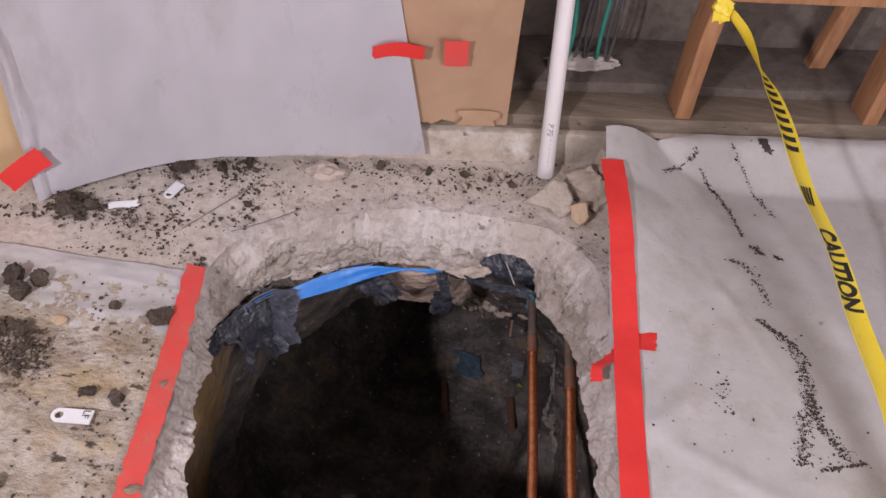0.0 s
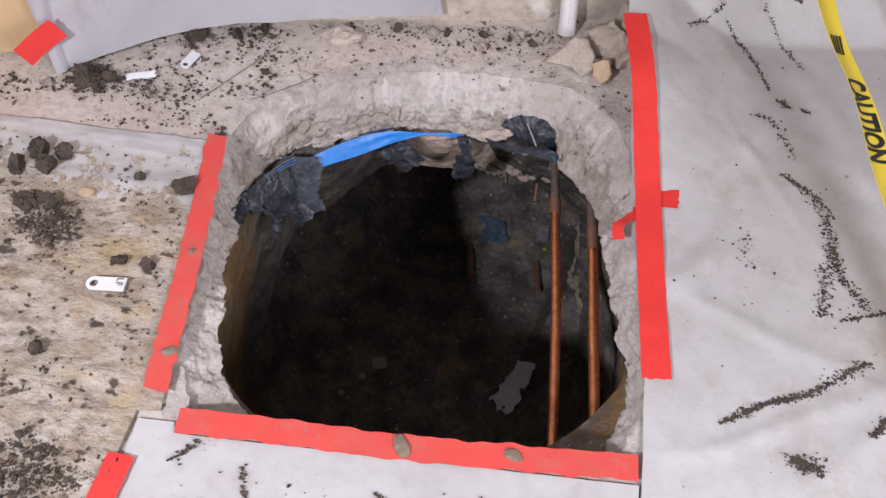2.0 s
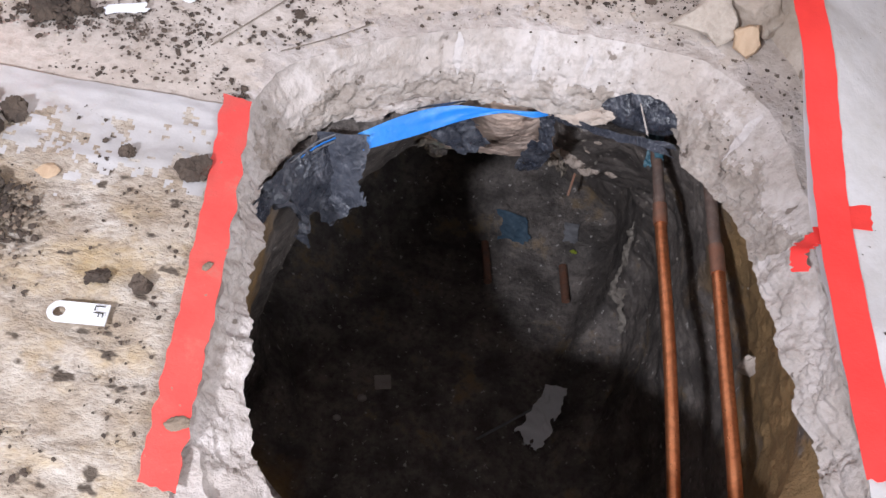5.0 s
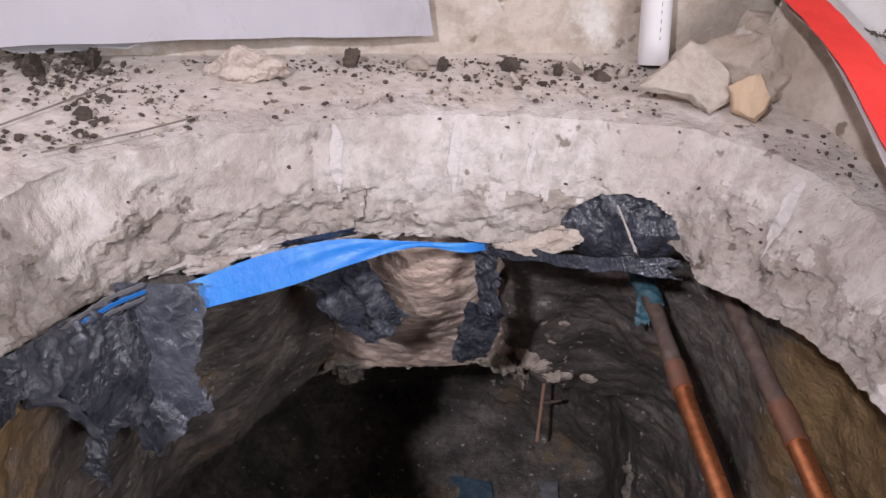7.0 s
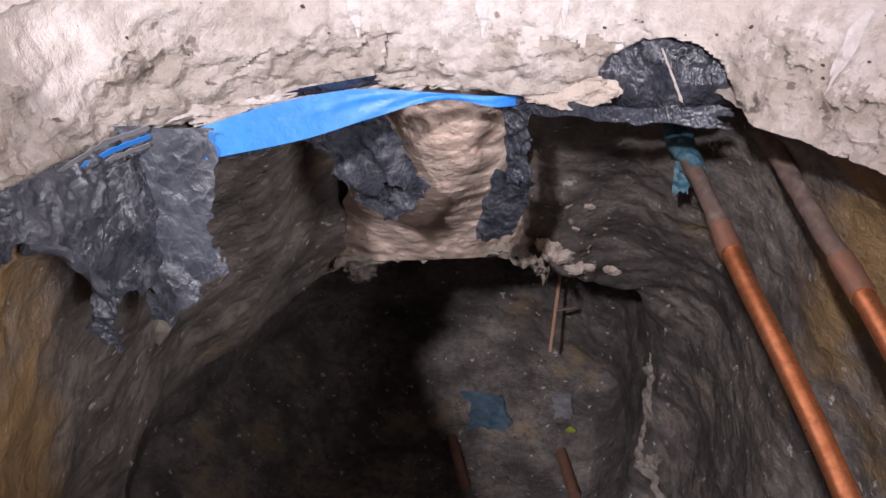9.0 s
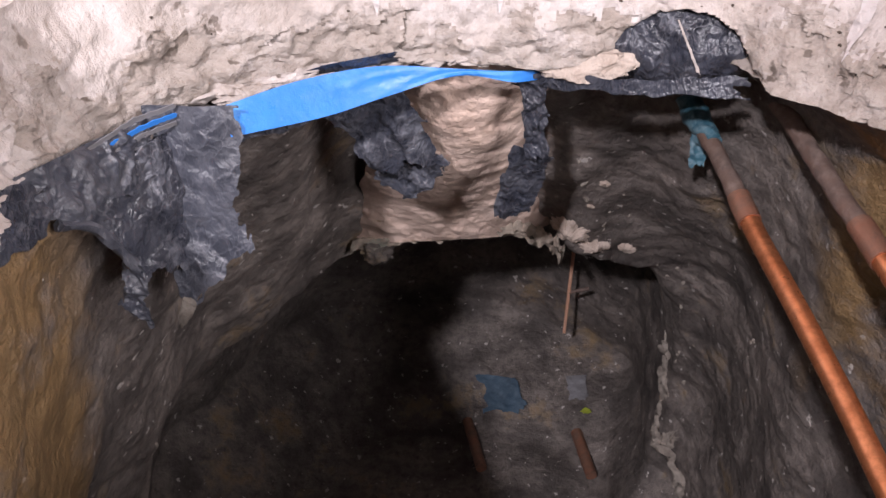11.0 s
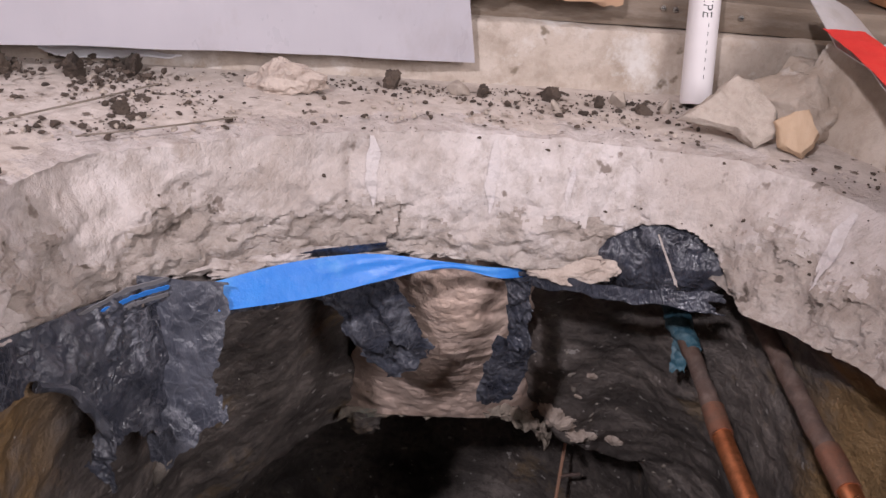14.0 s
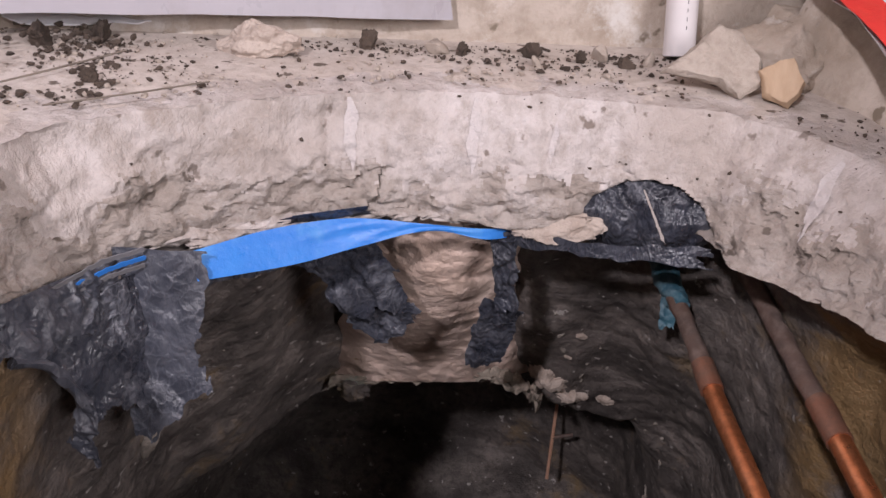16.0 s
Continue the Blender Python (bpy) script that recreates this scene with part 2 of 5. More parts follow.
CHALK = material("pale_chalky_root", ((0.34, 0.30, 0.26), (0.23, 0.195, 0.165), (0.15, 0.12, 0.10)), 18, 0.9, 0.6, 60)


# ---- building blocks ----
def part(name, bm, mat, parent=None, label="", smooth=True):
    """A bmesh as one mesh object, under its thing if it has one."""
    me = bpy.data.meshes.new(name)
    bm.to_mesh(me)
    bm.free()
    for m in (mat if isinstance(mat, (list, tuple)) else [mat]):
        me.materials.append(m)
    if smooth:
        me.polygons.foreach_set("use_smooth", [True] * len(me.polygons))
        me.set_sharp_from_angle(angle=math.radians(50))
    ob = new(name, me)
    if parent:
        ob.parent = parent
    if label:
        ob["label"] = label
    return ob


def rough3(p, size, seed=0.0, octaves=3):
    """Layered noise in -1..1 at a place, features of the given size."""
    v, amp, total = 0.0, 1.0, 0.0
    q = Vector(p) / size + Vector((seed * 7.3, seed * 3.1, seed * 5.7))
    for _ in range(octaves):
        v += amp * noise.noise(q)
        total += amp
        q, amp = q * 2.1, amp * 0.5
    return v / total


def folds(p, size, seed):
    """Crumpled-film relief in -1..1: straight fold lines that cross at several angles."""
    pick = random.Random(seed * 17 + 3)
    q = Vector(p) + 0.6 * size * noise.noise_vector(Vector(p) / size)
    v, total = 0.0, 0.0
    for k in range(6):
        d = Vector([pick.gauss(0, 1) for _ in range(3)]).normalized()
        w = 0.8 ** k
        s = (q.dot(d) / (size * 0.8 ** k) + pick.random()) % 1.0
        v += w * (4 * abs(s - 0.5) - 1)
        total += w
    return v / total * 1.8


def grid_mesh(nu, nv, fn, close_u=False):
    bm = bmesh.new()
    vs = [[bm.verts.new(fn(i / (nu if close_u else nu - 1), j / (nv - 1))) for i in range(nu)] for j in range(nv)]
    for j in range(nv - 1):
        for i in range(nu if close_u else nu - 1):
            k = (i + 1) % nu
            bm.faces.new((vs[j][i], vs[j][k], vs[j + 1][k], vs[j + 1][i]))
    return bm


def thick(bm, depth):
    bmesh.ops.recalc_face_normals(bm, faces=bm.faces)
    bmesh.ops.solidify(bm, geom=bm.faces[:], thickness=depth)
    return bm


def box(size, at=(0, 0, 0), bevel=0.004, turn=None, cuts=0, warp=0.0, seed=0):
    bm = bmesh.new()
    bmesh.ops.create_cube(bm, size=1, matrix=Matrix.Diagonal((*size, 1)))
    if bevel:
        bmesh.ops.bevel(bm, geom=bm.edges[:], offset=bevel, segments=2, affect="EDGES", profile=0.6)
    if cuts:
        bmesh.ops.subdivide_edges(bm, edges=[e for e in bm.edges if e.calc_length() > max(size) * 0.5], cuts=cuts)
    for v in bm.verts:
        if warp:
            v.co += Vector([warp * noise.noise(v.co * 6 + Vector((seed + k * 11, 0, 0))) for k in range(3)])
    if turn is not None:
        bmesh.ops.transform(bm, matrix=turn, verts=bm.verts)
    bmesh.ops.translate(bm, vec=at, verts=bm.verts)
    return bm


def stone(radii, at, seed, turn=(0, 0, 0), sub=3, amp=0.35, size=0.8, flat=0.0, facets=0):
    """A lump with a broken, uneven outline."""
    bm = bmesh.new()
    bmesh.ops.create_icosphere(bm, subdivisions=sub, radius=1)
    chips = random.Random(seed * 31 + 7)
    planes = [(Vector([chips.gauss(0, 1) for _ in range(3)]).normalized(), chips.uniform(0.40, 0.78)) for _ in range(facets)]
    for v in bm.verts:
        n = v.co.copy()
        for q, d in planes:
            n -= q * max(0.0, n.dot(q) - d)
        v.co = n * (1 + amp * rough3(n, size, seed, 4))
        if flat:
            v.co.z = max(v.co.z, -flat)
    bmesh.ops.transform(bm, matrix=pose(*at, *turn) @ Matrix.Diagonal((*radii, 1)), verts=bm.verts)
    return bm


def lumps(places, seed, amp=0.5):
    """Several uneven lumps, given by place and radii, in one mesh."""
    bm = bmesh.new()
    for k, (at, radii, turn) in enumerate(places):
        made = bmesh.ops.create_icosphere(bm, subdivisions=3, radius=1)["verts"]
        for v in made:
            v.co = v.co * (1 + amp * rough3(v.co, 0.45, seed + k * 3.3, 4))
        bmesh.ops.transform(bm, matrix=pose(*at, *turn) @ Matrix.Diagonal((*radii, 1)), verts=made)
    return bm


def along(points, n):
    """n places evenly spaced along a smooth line through the points."""
    pts = [Vector(p) for p in points]
    pts = [2 * pts[0] - pts[1]] + pts + [2 * pts[-1] - pts[-2]]
    out = []
    for i in range(n):
        s = i / (n - 1) * (len(pts) - 3)
        k = min(int(s), len(pts) - 4)
        u, (a, b, c, d) = s - k, pts[k:k + 4]
        out.append(0.5 * (2 * b + (c - a) * u + (2 * a - 5 * b + 4 * c - d) * u * u + (3 * b - a - 3 * c + d) * u ** 3))
    return out


def tube(points, radius, n=40, sides=14, wobble=0.0, caps=True, taper=1.0, seed=0):
    line = along(points, n) if len(points) > 2 or n > len(points) else [Vector(p) for p in points]
    bm, rings = bmesh.new(), []
    for i, p in enumerate(line):
        d = (line[min(i + 1, len(line) - 1)] - line[max(i - 1, 0)]).normalized()
        side = d.cross(Vector((0.31, 0.87, 0.38))).normalized()
        up = side.cross(d)
        r = radius * (1 + (taper - 1) * i / max(len(line) - 1, 1))
        rings.append([bm.verts.new(p + (side * math.cos(a) + up * math.sin(a)) * r * (1 + wobble * noise.noise(p * 60 + Vector((seed, a, 0)))))
                      for a in [2 * math.pi * k / sides for k in range(sides)]])
    for a, b in zip(rings, rings[1:]):
        for k in range(sides):
            bm.faces.new((a[k], a[(k + 1) % sides], b[(k + 1) % sides], b[k]))
    if caps:
        bm.faces.new(rings[0][::-1])
        bm.faces.new(rings[-1])
    return bm


def strip(points, width, across, n=60, m=7, lift=0.0, curl=0.0, ragged=0.002, seed=0, depth=0.0008):
    """A band of tape along a line; `across` is the direction of its width, or one direction for each end."""
    line = along(points, n)
    a0, a1 = (Vector(across[0]), Vector(across[1])) if isinstance(across[0], (tuple, Vector)) else (Vector(across), Vector(across))

    def place(u, v):
        i = round(v * (n - 1))
        side = a0.lerp(a1, v).normalized()
        end = 0.004 * noise.noise(Vector((u * 5, seed, 3 if v < 0.5 else 9))) if v in (0.0, 1.0) else 0
        p = line[i] + side * (u - 0.5) * width + (line[-1] - line[0]).normalized() * end
        edge = ragged * noise.noise(Vector((v * 24, seed, round(u * 2)))) * abs(2 * u - 1)
        return p + side * edge + Vector((0, 0, lift + 0.0016 * noise.noise(p * 26 + Vector((seed, 0, 0))) + curl * (2 * u - 1) ** 2))

    return thick(grid_mesh(m, n, place), depth)


def flap(corners, nu=80, nv=80, amp=0.012, size=0.06, tear=0.02, seed=0, depth=0.0012, fold=0.0, top=False):
    """A torn, creased piece of film hung between four corners: top left, top right, bottom right, bottom left."""
    a, b, c, d = [Vector(p) for p in corners]
    normal = ((b - a).cross(d - a) + (c - b).cross(c - d)).normalized()
    grow = 0.16

    def place(u, v):
        p = a.lerp(b, u * (1 + 2 * grow) - grow).lerp(d.lerp(c, u * (1 + 2 * grow) - grow), v * (1 + grow) - (grow if top else 0))
        w = amp * rough3(p, size * 1.5, seed, 2)
        w += 0.55 * amp * (0.35 - abs(rough3((p.x + 0.4 * p.z, p.y, p.z * 0.6), size * 0.8, seed + 1, 2))) + 0.25 * amp * (0.35 - abs(rough3((p.x * 0.7, p.y, p.z + 0.6 * p.x), size * 0.35, seed + 2, 2)))
        w += 0.16 * amp * folds(p, size * 1.3, seed) + 0.03 * amp * folds(p, size * 0.45, seed + 5)
        w += fold * math.sin(u * 17 + 3 * noise.noise(Vector((v * 2, seed, 8)))) * (0.3 + 0.7 * v)
        return p + normal * w

    bm = grid_mesh(nu, nv, place)
    bm.faces.ensure_lookup_table()
    gone = []
    for k, f in enumerate(bm.faces):
        u, v = (k % (nu - 1) + 0.5) / (nu - 1), (k // (nu - 1) + 0.5) / (nv - 1)
        rim = min(u, 1 - u, 1 - v, v if top else 1)
        cut = 0.13 + 0.17 * noise.noise(Vector((u * 4, v * 4, seed * 3.7))) + 0.09 * noise.noise(Vector((u * 11, v * 11, seed * 5.1))) + 0.03 * noise.noise(Vector((u * 30, v * 30, seed)))
        if rim < cut * (0.6 + tear * 14):
            gone.append(f)
    bmesh.ops.delete(bm, geom=gone, context="FACES")
    for _ in range(5):
        bmesh.ops.smooth_vert(bm, verts=[v for v in bm.verts if v.is_boundary], factor=0.5, use_axis_x=True, use_axis_y=True, use_axis_z=True)
    made = bmesh.ops.extrude_face_region(bm, geom=bm.faces[:], use_keep_orig=True)["geom"]
    bmesh.ops.translate(bm, vec=normal * depth, verts=[g for g in made if isinstance(g, bmesh.types.BMVert)])
    bmesh.ops.recalc_face_normals(bm, faces=bm.faces)
    return bm


def thing(name, bm, mat, label, category, group="", kind="", smooth=True):
    return tagged(part(name, bm, mat, smooth=smooth), label, category, group, kind)


def holder(name, label, category, at=(0, 0, 0), group="", kind=""):
    ob = new(name)
    ob.location = at
    return tagged(ob, label, category, group, kind)


# ---- the broken hole in the slab ----
HOLE = Vector((-0.07, 1.18))
TOP = ((-0.40, 0.715), (-0.22, 0.715), (-0.05, 0.705), (0.08, 0.72), (0.20, 0.725), (0.335, 0.75), (0.375, 0.90), (0.355, 1.08), (0.345, 1.25), (0.335, 1.42),
       (0.30, 1.56), (0.20, 1.645), (0.09, 1.66), (-0.05, 1.655), (-0.19, 1.63), (-0.31, 1.575), (-0.42, 1.51), (-0.51, 1.43), (-0.53, 1.28), (-0.49, 1.10),
       (-0.465, 0.95), (-0.445, 0.80))
UNDER = ((-0.31, 0.735, 0.04), (-0.10, 0.725, 0.04), (0.08, 0.735, 0.04), (0.30, 0.765, 0.05), (0.36, 0.92, 0.08), (0.325, 1.06, 0.09), (0.315, 1.17, 0.09),
         (0.285, 1.30, 0.10), (0.255, 1.43, 0.12), (0.18, 1.52, 0.13), (0.155, 1.60, 0.14), (0.04, 1.615, 0.145), (-0.04, 1.60, 0.15), (-0.20, 1.585, 0.14),
         (-0.30, 1.56, 0.14), (-0.38, 1.505, 0.14), (-0.465, 1.42, 0.14), (-0.490, 1.28, 0.11), (-0.450, 1.10, 0.065), (-0.425, 0.97, 0.048), (-0.410, 0.88, 0.042),
         (-0.375, 0.80, 0.04))


def polar(rows, column):
    """Radius (column 1) or another value (column 2) of an outline round the hole, as a function of the angle."""
    at = sorted((math.atan2(r[1] - HOLE.y, r[0] - HOLE.x), (Vector(r[:2]) - HOLE).length if column == 1 else r[2]) for r in rows)
    xs = [a for a, _ in at]
    ys = [b for _, b in at]
    xs = [xs[-1] - 2 * math.pi] + xs + [xs[0] + 2 * math.pi]
    ys = [ys[-1]] + ys + [ys[0]]
    return lambda a: float(np.interp((a + math.pi) % (2 * math.pi) - math.pi, xs, ys))


r_top, r_under, z_under = polar(TOP, 1), polar(UNDER, 1), polar(UNDER, 2)
ROOM = (-2.1, -1.6, 2.3, 2.75)


def room_reach(a):
    c, s = math.cos(a), math.sin(a)
    rx = ((ROOM[2] if c > 0 else ROOM[0]) - HOLE.x) / c if abs(c) > 1e-6 else 1e9
    ry = ((ROOM[3] if s > 0 else ROOM[1]) - HOLE.y) / s if abs(s) > 1e-6 else 1e9
    return min(rx, ry)


NA = 1050
OUT = [0.006 * k for k in range(19)] + [0.125, 0.15, 0.18, 0.22, 0.26, 0.31, 0.37, 0.45, 0.55, 0.7, 0.9, 1.2, 1.6, 2.1, 2.8, 3.6]
FACE = 44


def slab_place(u, v):
    a = u * 2 * math.pi - math.pi
    c, s = math.cos(a), math.sin(a)
    row = round(v * (len(OUT) + FACE + 6 - 1))
    far = max(0.0, s) ** 0.5
    if row < len(OUT):
        d = OUT[len(OUT) - 1 - row]
        r = min(r_top(a) + d, room_reach(a))
        p = Vector((HOLE.x + c * r, HOLE.y + s * r, 0))
        near = max(0, 1 - d / 0.12)
        p.z = 0.0025 * rough3(p, 0.12, 3) - near * near * 0.006 * (1 + rough3(p, 0.03, 8)) * (0.4 + far)
        jag = near * (0.008 + 0.016 * (1 - far)) * rough3(p, 0.045, 5)
        return p + Vector((c, s, 0)) * jag
    if row < len(OUT) + FACE:
        w = (row - len(OUT) + 1) / FACE
        r = r_top(a) + (r_under(a) + 0.030 * (1 - far) * rough3((c * 0.4, s * 0.4, 0), 0.07, 61, 4) - r_top(a)) * w ** 1.15
        r += 0.012 * math.sin(math.pi * w) * -far
        z = -z_under(a) * (w ** 0.9)
        p = Vector((HOLE.x + c * r, HOLE.y + s * r, z - 0.003))
        k = min(1, w * 5) * (1 if w < 0.97 else 0.6)
        arc = a * 0.55
        groove = 0.010 * max(0, noise.noise(Vector((arc * 26, z * 3, 5)))) * far
        low = min(1.0, max(0.0, (w - 0.27 + 0.5 * noise.noise(p * 9)) * 2.6))
        bump = 0.018 * rough3(p, 0.11, 1, 3) + 0.006 * rough3(p, 0.035, 2, 3) + 0.0025 * rough3(p, 0.012, 7, 2)
        bump += low * (0.013 * rough3((p.x, p.y, p.z * 1.7), 0.045, 12, 4) + 0.013 * abs(rough3((p.x, p.y, p.z * 2.2), 0.035, 18, 4)) + 0.006 * rough3(p, 0.016, 19, 2))
        hollow = 1 - ((p.x - 0.110) / 0.075) ** 2 - ((p.z + 0.148) / 0.062) ** 2
        if hollow > 0 and s > 0:
            h = min(1.0, hollow / 0.30)
            bump += 0.050 * h * h * (3 - 2 * h)
        ledge = (p.z * 30 + 2.4 * rough3(p, 0.07, 17, 4)) % 1.0
        bump += low * 0.009 * (ledge ** 3 - 0.25) * far * max(0.0, 0.1 + 2.0 * noise.noise(p * 17)) + (1 - far) * (0.020 * rough3(p, 0.05, 9, 4) + 0.012 * abs(rough3(p, 0.025, 10, 3)))
        out = p + Vector((c, s, 0)) * (bump + groove) * k + Vector((0, 0, 0.010 * rough3(p, 0.05, 6) * k))
        return out
    w = (row - len(OUT) - FACE + 1) / 6
    r = r_under(a) + 0.16 * w
    p = Vector((HOLE.x + c * r, HOLE.y + s * r, -z_under(a) - 0.03 * w))
    return p + Vector((0, 0, 0.008 * rough3(p, 0.03, 4)))


bm = grid_mesh(NA, len(OUT) + FACE + 6, slab_place, close_u=True)
bm.faces.ensure_lookup_table()
for i, f in enumerate(bm.faces):
    row = i // NA
    mid = f.calc_center_median()
    out = OUT[len(OUT) - 1 - row] if row < len(OUT) else -1.0
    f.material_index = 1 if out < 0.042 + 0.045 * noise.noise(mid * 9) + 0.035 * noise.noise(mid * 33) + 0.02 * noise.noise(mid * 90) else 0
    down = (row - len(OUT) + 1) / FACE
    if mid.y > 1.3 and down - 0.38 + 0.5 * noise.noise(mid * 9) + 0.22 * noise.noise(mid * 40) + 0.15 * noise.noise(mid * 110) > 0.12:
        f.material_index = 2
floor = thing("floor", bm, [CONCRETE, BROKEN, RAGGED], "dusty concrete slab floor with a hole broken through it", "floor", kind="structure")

# ---- the pit ----
RIBS = {}


def rib(angle, *profile):
    RIBS[angle] = profile


rib(0, (0.46, -0.20), (0.49, -0.45), (0.50, -0.75), (0.50, -1.0), (0.48, -1.2), (0.42, -1.33), (0.30, -1.39))
rib(38, (0.51, -0.20), (0.55, -0.45), (0.57, -0.75), (0.60, -1.0), (0.60, -1.2), (0.52, -1.35), (0.36, -1.40))
rib(62, (0.60, -0.20), (0.67, -0.42), (0.82, -0.66), (0.86, -0.80), (0.91, -1.0), (0.88, -1.25), (0.60, -1.41))
rib(71, (0.58, -0.19), (0.69, -0.40), (0.825, -0.70), (0.88, -0.69), (1.16, -0.86), (1.30, -1.33), (0.95, -1.42))
rib(77, (0.56, -0.19), (0.67, -0.40), (0.765, -0.650), (0.83, -0.64), (1.20, -0.85), (1.34, -1.33), (1.0, -1.43))
rib(82, (0.53, -0.18), (0.64, -0.37), (0.765, -0.580), (0.83, -0.575), (1.26, -0.82), (1.37, -1.31), (1.02, -1.44))
rib(86, (0.50, -0.17), (0.66, -0.36), (0.80, -0.50), (0.86, -0.51), (1.30, -0.80), (1.40, -1.30), (1.05, -1.45))
rib(95, (0.50, -0.17), (0.67, -0.36), (0.82, -0.52), (0.88, -0.53), (1.30, -0.80), (1.40, -1.30), (1.05, -1.45))
rib(104, (0.50, -0.17), (0.68, -0.40), (0.80, -0.68), (0.87, -0.66), (1.30, -0.85), (1.38, -1.30), (1.05, -1.45))
rib(125, (0.44, -0.18), (0.58, -0.42), (0.72, -0.74), (0.80, -0.74), (1.05, -0.90), (1.10, -1.25), (0.80, -1.42))
rib(150, (0.44, -0.18), (0.50, -0.42), (0.58, -0.70), (0.62, -0.90), (0.66, -1.10), (0.62, -1.30), (0.50, -1.40))
rib(180, (0.42, -0.16), (0.45, -0.42), (0.50, -0.70), (0.54, -0.95), (0.55, -1.15), (0.50, -1.32), (0.38, -1.38))
rib(235, (0.47, -0.12), (0.52, -0.40), (0.55, -0.70), (0.55, -0.95), (0.52, -1.15), (0.46, -1.30), (0.36, -1.36))
rib(305, (0.47, -0.12), (0.52, -0.40), (0.55, -0.70), (0.55, -0.95), (0.52, -1.15), (0.46, -1.30), (0.36, -1.36))


def rib_at(a, s):
    """Place on the pit's wall: angle in degrees and 0..1 down the profile."""
    keys = sorted(RIBS)
    a = a % 360
    lo = max(k for k in keys if k <= a)
    later = [k for k in keys if k > a]
    hi, span = (later[0], later[0] - lo) if later else (keys[0], 360 + keys[0] - lo)
    w = (a - lo) / span
    w = w * w * (3 - 2 * w)
    rad = math.radians(a)
    first = (r_under(rad) + 0.03, -z_under(rad) - 0.004)

    def at(profile):
        pts = [first, *profile, (0.0, -1.36)]
        q = s * (len(pts) - 1)
        k = min(int(q), len(pts) - 2)
        u = q - k
        return Vector(pts[k]).lerp(Vector(pts[k + 1]), u)

    rz = at(RIBS[lo]).lerp(at(RIBS[hi]), w)
    return Vector((HOLE.x + math.cos(rad) * rz.x, HOLE.y + math.sin(rad) * rz.x, rz.y))


bm = grid_mesh(640, 290, lambda u, v: rib_at(u * 360, v), close_u=True)
bmesh.ops.remove_doubles(bm, verts=[v for v in bm.verts if (v.co.xy - HOLE).length < 0.02 and v.co.z < -1.2], dist=0.05)
bmesh.ops.recalc_face_normals(bm, faces=bm.faces)
bm.normal_update()
for v, (p, n) in [(v, (v.co.copy(), v.normal.copy())) for v in bm.verts]:
    k = min(1.0, max(0.0, (-0.13 - p.z) / 0.08))
    v.co = p + n * k * (0.020 * rough3(p, 0.17, 11, 3) + 0.010 * rough3(p, 0.07, 14, 3) + 0.007 * rough3(p, 0.03, 12, 3))
pit = thing("pit_wall", bm, SOIL, "dug-out pit of dark damp soil with tan clay banks", "pit wall", kind="structure")

# ---- room shell and back wall ----
TURN_W = math.radians(11.5)


def wall_at(u, d, z):
    """A place by the back wall: u along it, d behind the curb's face."""
    return Vector((u * math.cos(TURN_W) - d * math.sin(TURN_W), 1.85 + u * math.sin(TURN_W) + d * math.cos(TURN_W), z))


def wall_box(size, u, d, z, bevel=0.003, tilt=0.0, cuts=0, warp=0.0, seed=0):
    return box(size, wall_at(u, d, z), bevel, Matrix.Rotation(TURN_W, 4, "Z") @ Matrix.Rotation(tilt, 4, "Y"), cuts, warp, seed)


def shell_wall(name, size, at, label):
    return thing(name, box(size, at, 0.0), PAINT, label, "wall", kind="structure", smooth=False)


# Walls and ceiling out of view, added to close the room and bounce light.
shell_wall("wall_south", (4.6, 0.1, 2.6), (0.1, -1.65, 1.2), "unseen plain painted wall added behind the work area")
shell_wall("wall_west", (0.1, 4.4, 2.6), (-2.15, 0.55, 1.2), "unseen plain painted side wall added to close the room")
shell_wall("wall_east", (0.1, 4.4, 2.6), (2.35, 0.55, 1.2), "unseen plain painted side wall added to close the room")
shell_wall("wall_north", (4.6, 0.1, 2.6), (0.1, 2.8, 1.2), "unseen plain wall added to close the space behind the studs")
thing("ceiling", box((4.6, 4.5, 0.1), (0.1, 0.575, 2.55), 0.0), PAINT, "unseen plain painted ceiling added over the room", "ceiling", kind="structure", smooth=False)


def curb_place(u, v):
    uu = -1.0 + 2.6 * u
    s = v * 5
    if s < 3:
        d, z = 0.004 * s, -0.03 + 0.107 * s / 3
    elif s < 3.4:
        d, z = 0.012 + 0.02 * (s - 3), 0.080 + 0.006 * (s - 3)
    else:
        d, z = 0.02 + 0.24 * (s - 3.4) / 1.6, 0.083
    p = wall_at(uu, d, z)
    return p + Vector((0, -0.006 * rough3(p, 0.09, 21) - 0.003 * rough3(p, 0.02, 22), 0.004 * rough3(p, 0.05, 23)))


thing("curb", grid_mesh(240, 40, curb_place), CURB, "rough low concrete curb under the wooden sill plate", "curb", kind="structure")
sill = thing("sill_plate", wall_box((2.5, 0.11, 0.042), 0.2, 0.085, 0.104, 0.004, cuts=20, warp=0.004), SILL, "dirty brown wooden sill plate along the curb", "sill plate", kind="structure")
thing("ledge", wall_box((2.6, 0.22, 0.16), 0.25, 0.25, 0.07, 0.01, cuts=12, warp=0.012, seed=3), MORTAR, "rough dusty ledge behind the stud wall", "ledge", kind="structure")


def back_place(u, v):
    p = wall_at(-1.0 + 2.7 * u, 0.36, -0.02 + 1.5 * v)
    return p + Vector((0, 0.02 * rough3(p, 0.15, 31), 0))


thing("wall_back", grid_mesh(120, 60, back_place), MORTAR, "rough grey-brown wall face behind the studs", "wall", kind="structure")


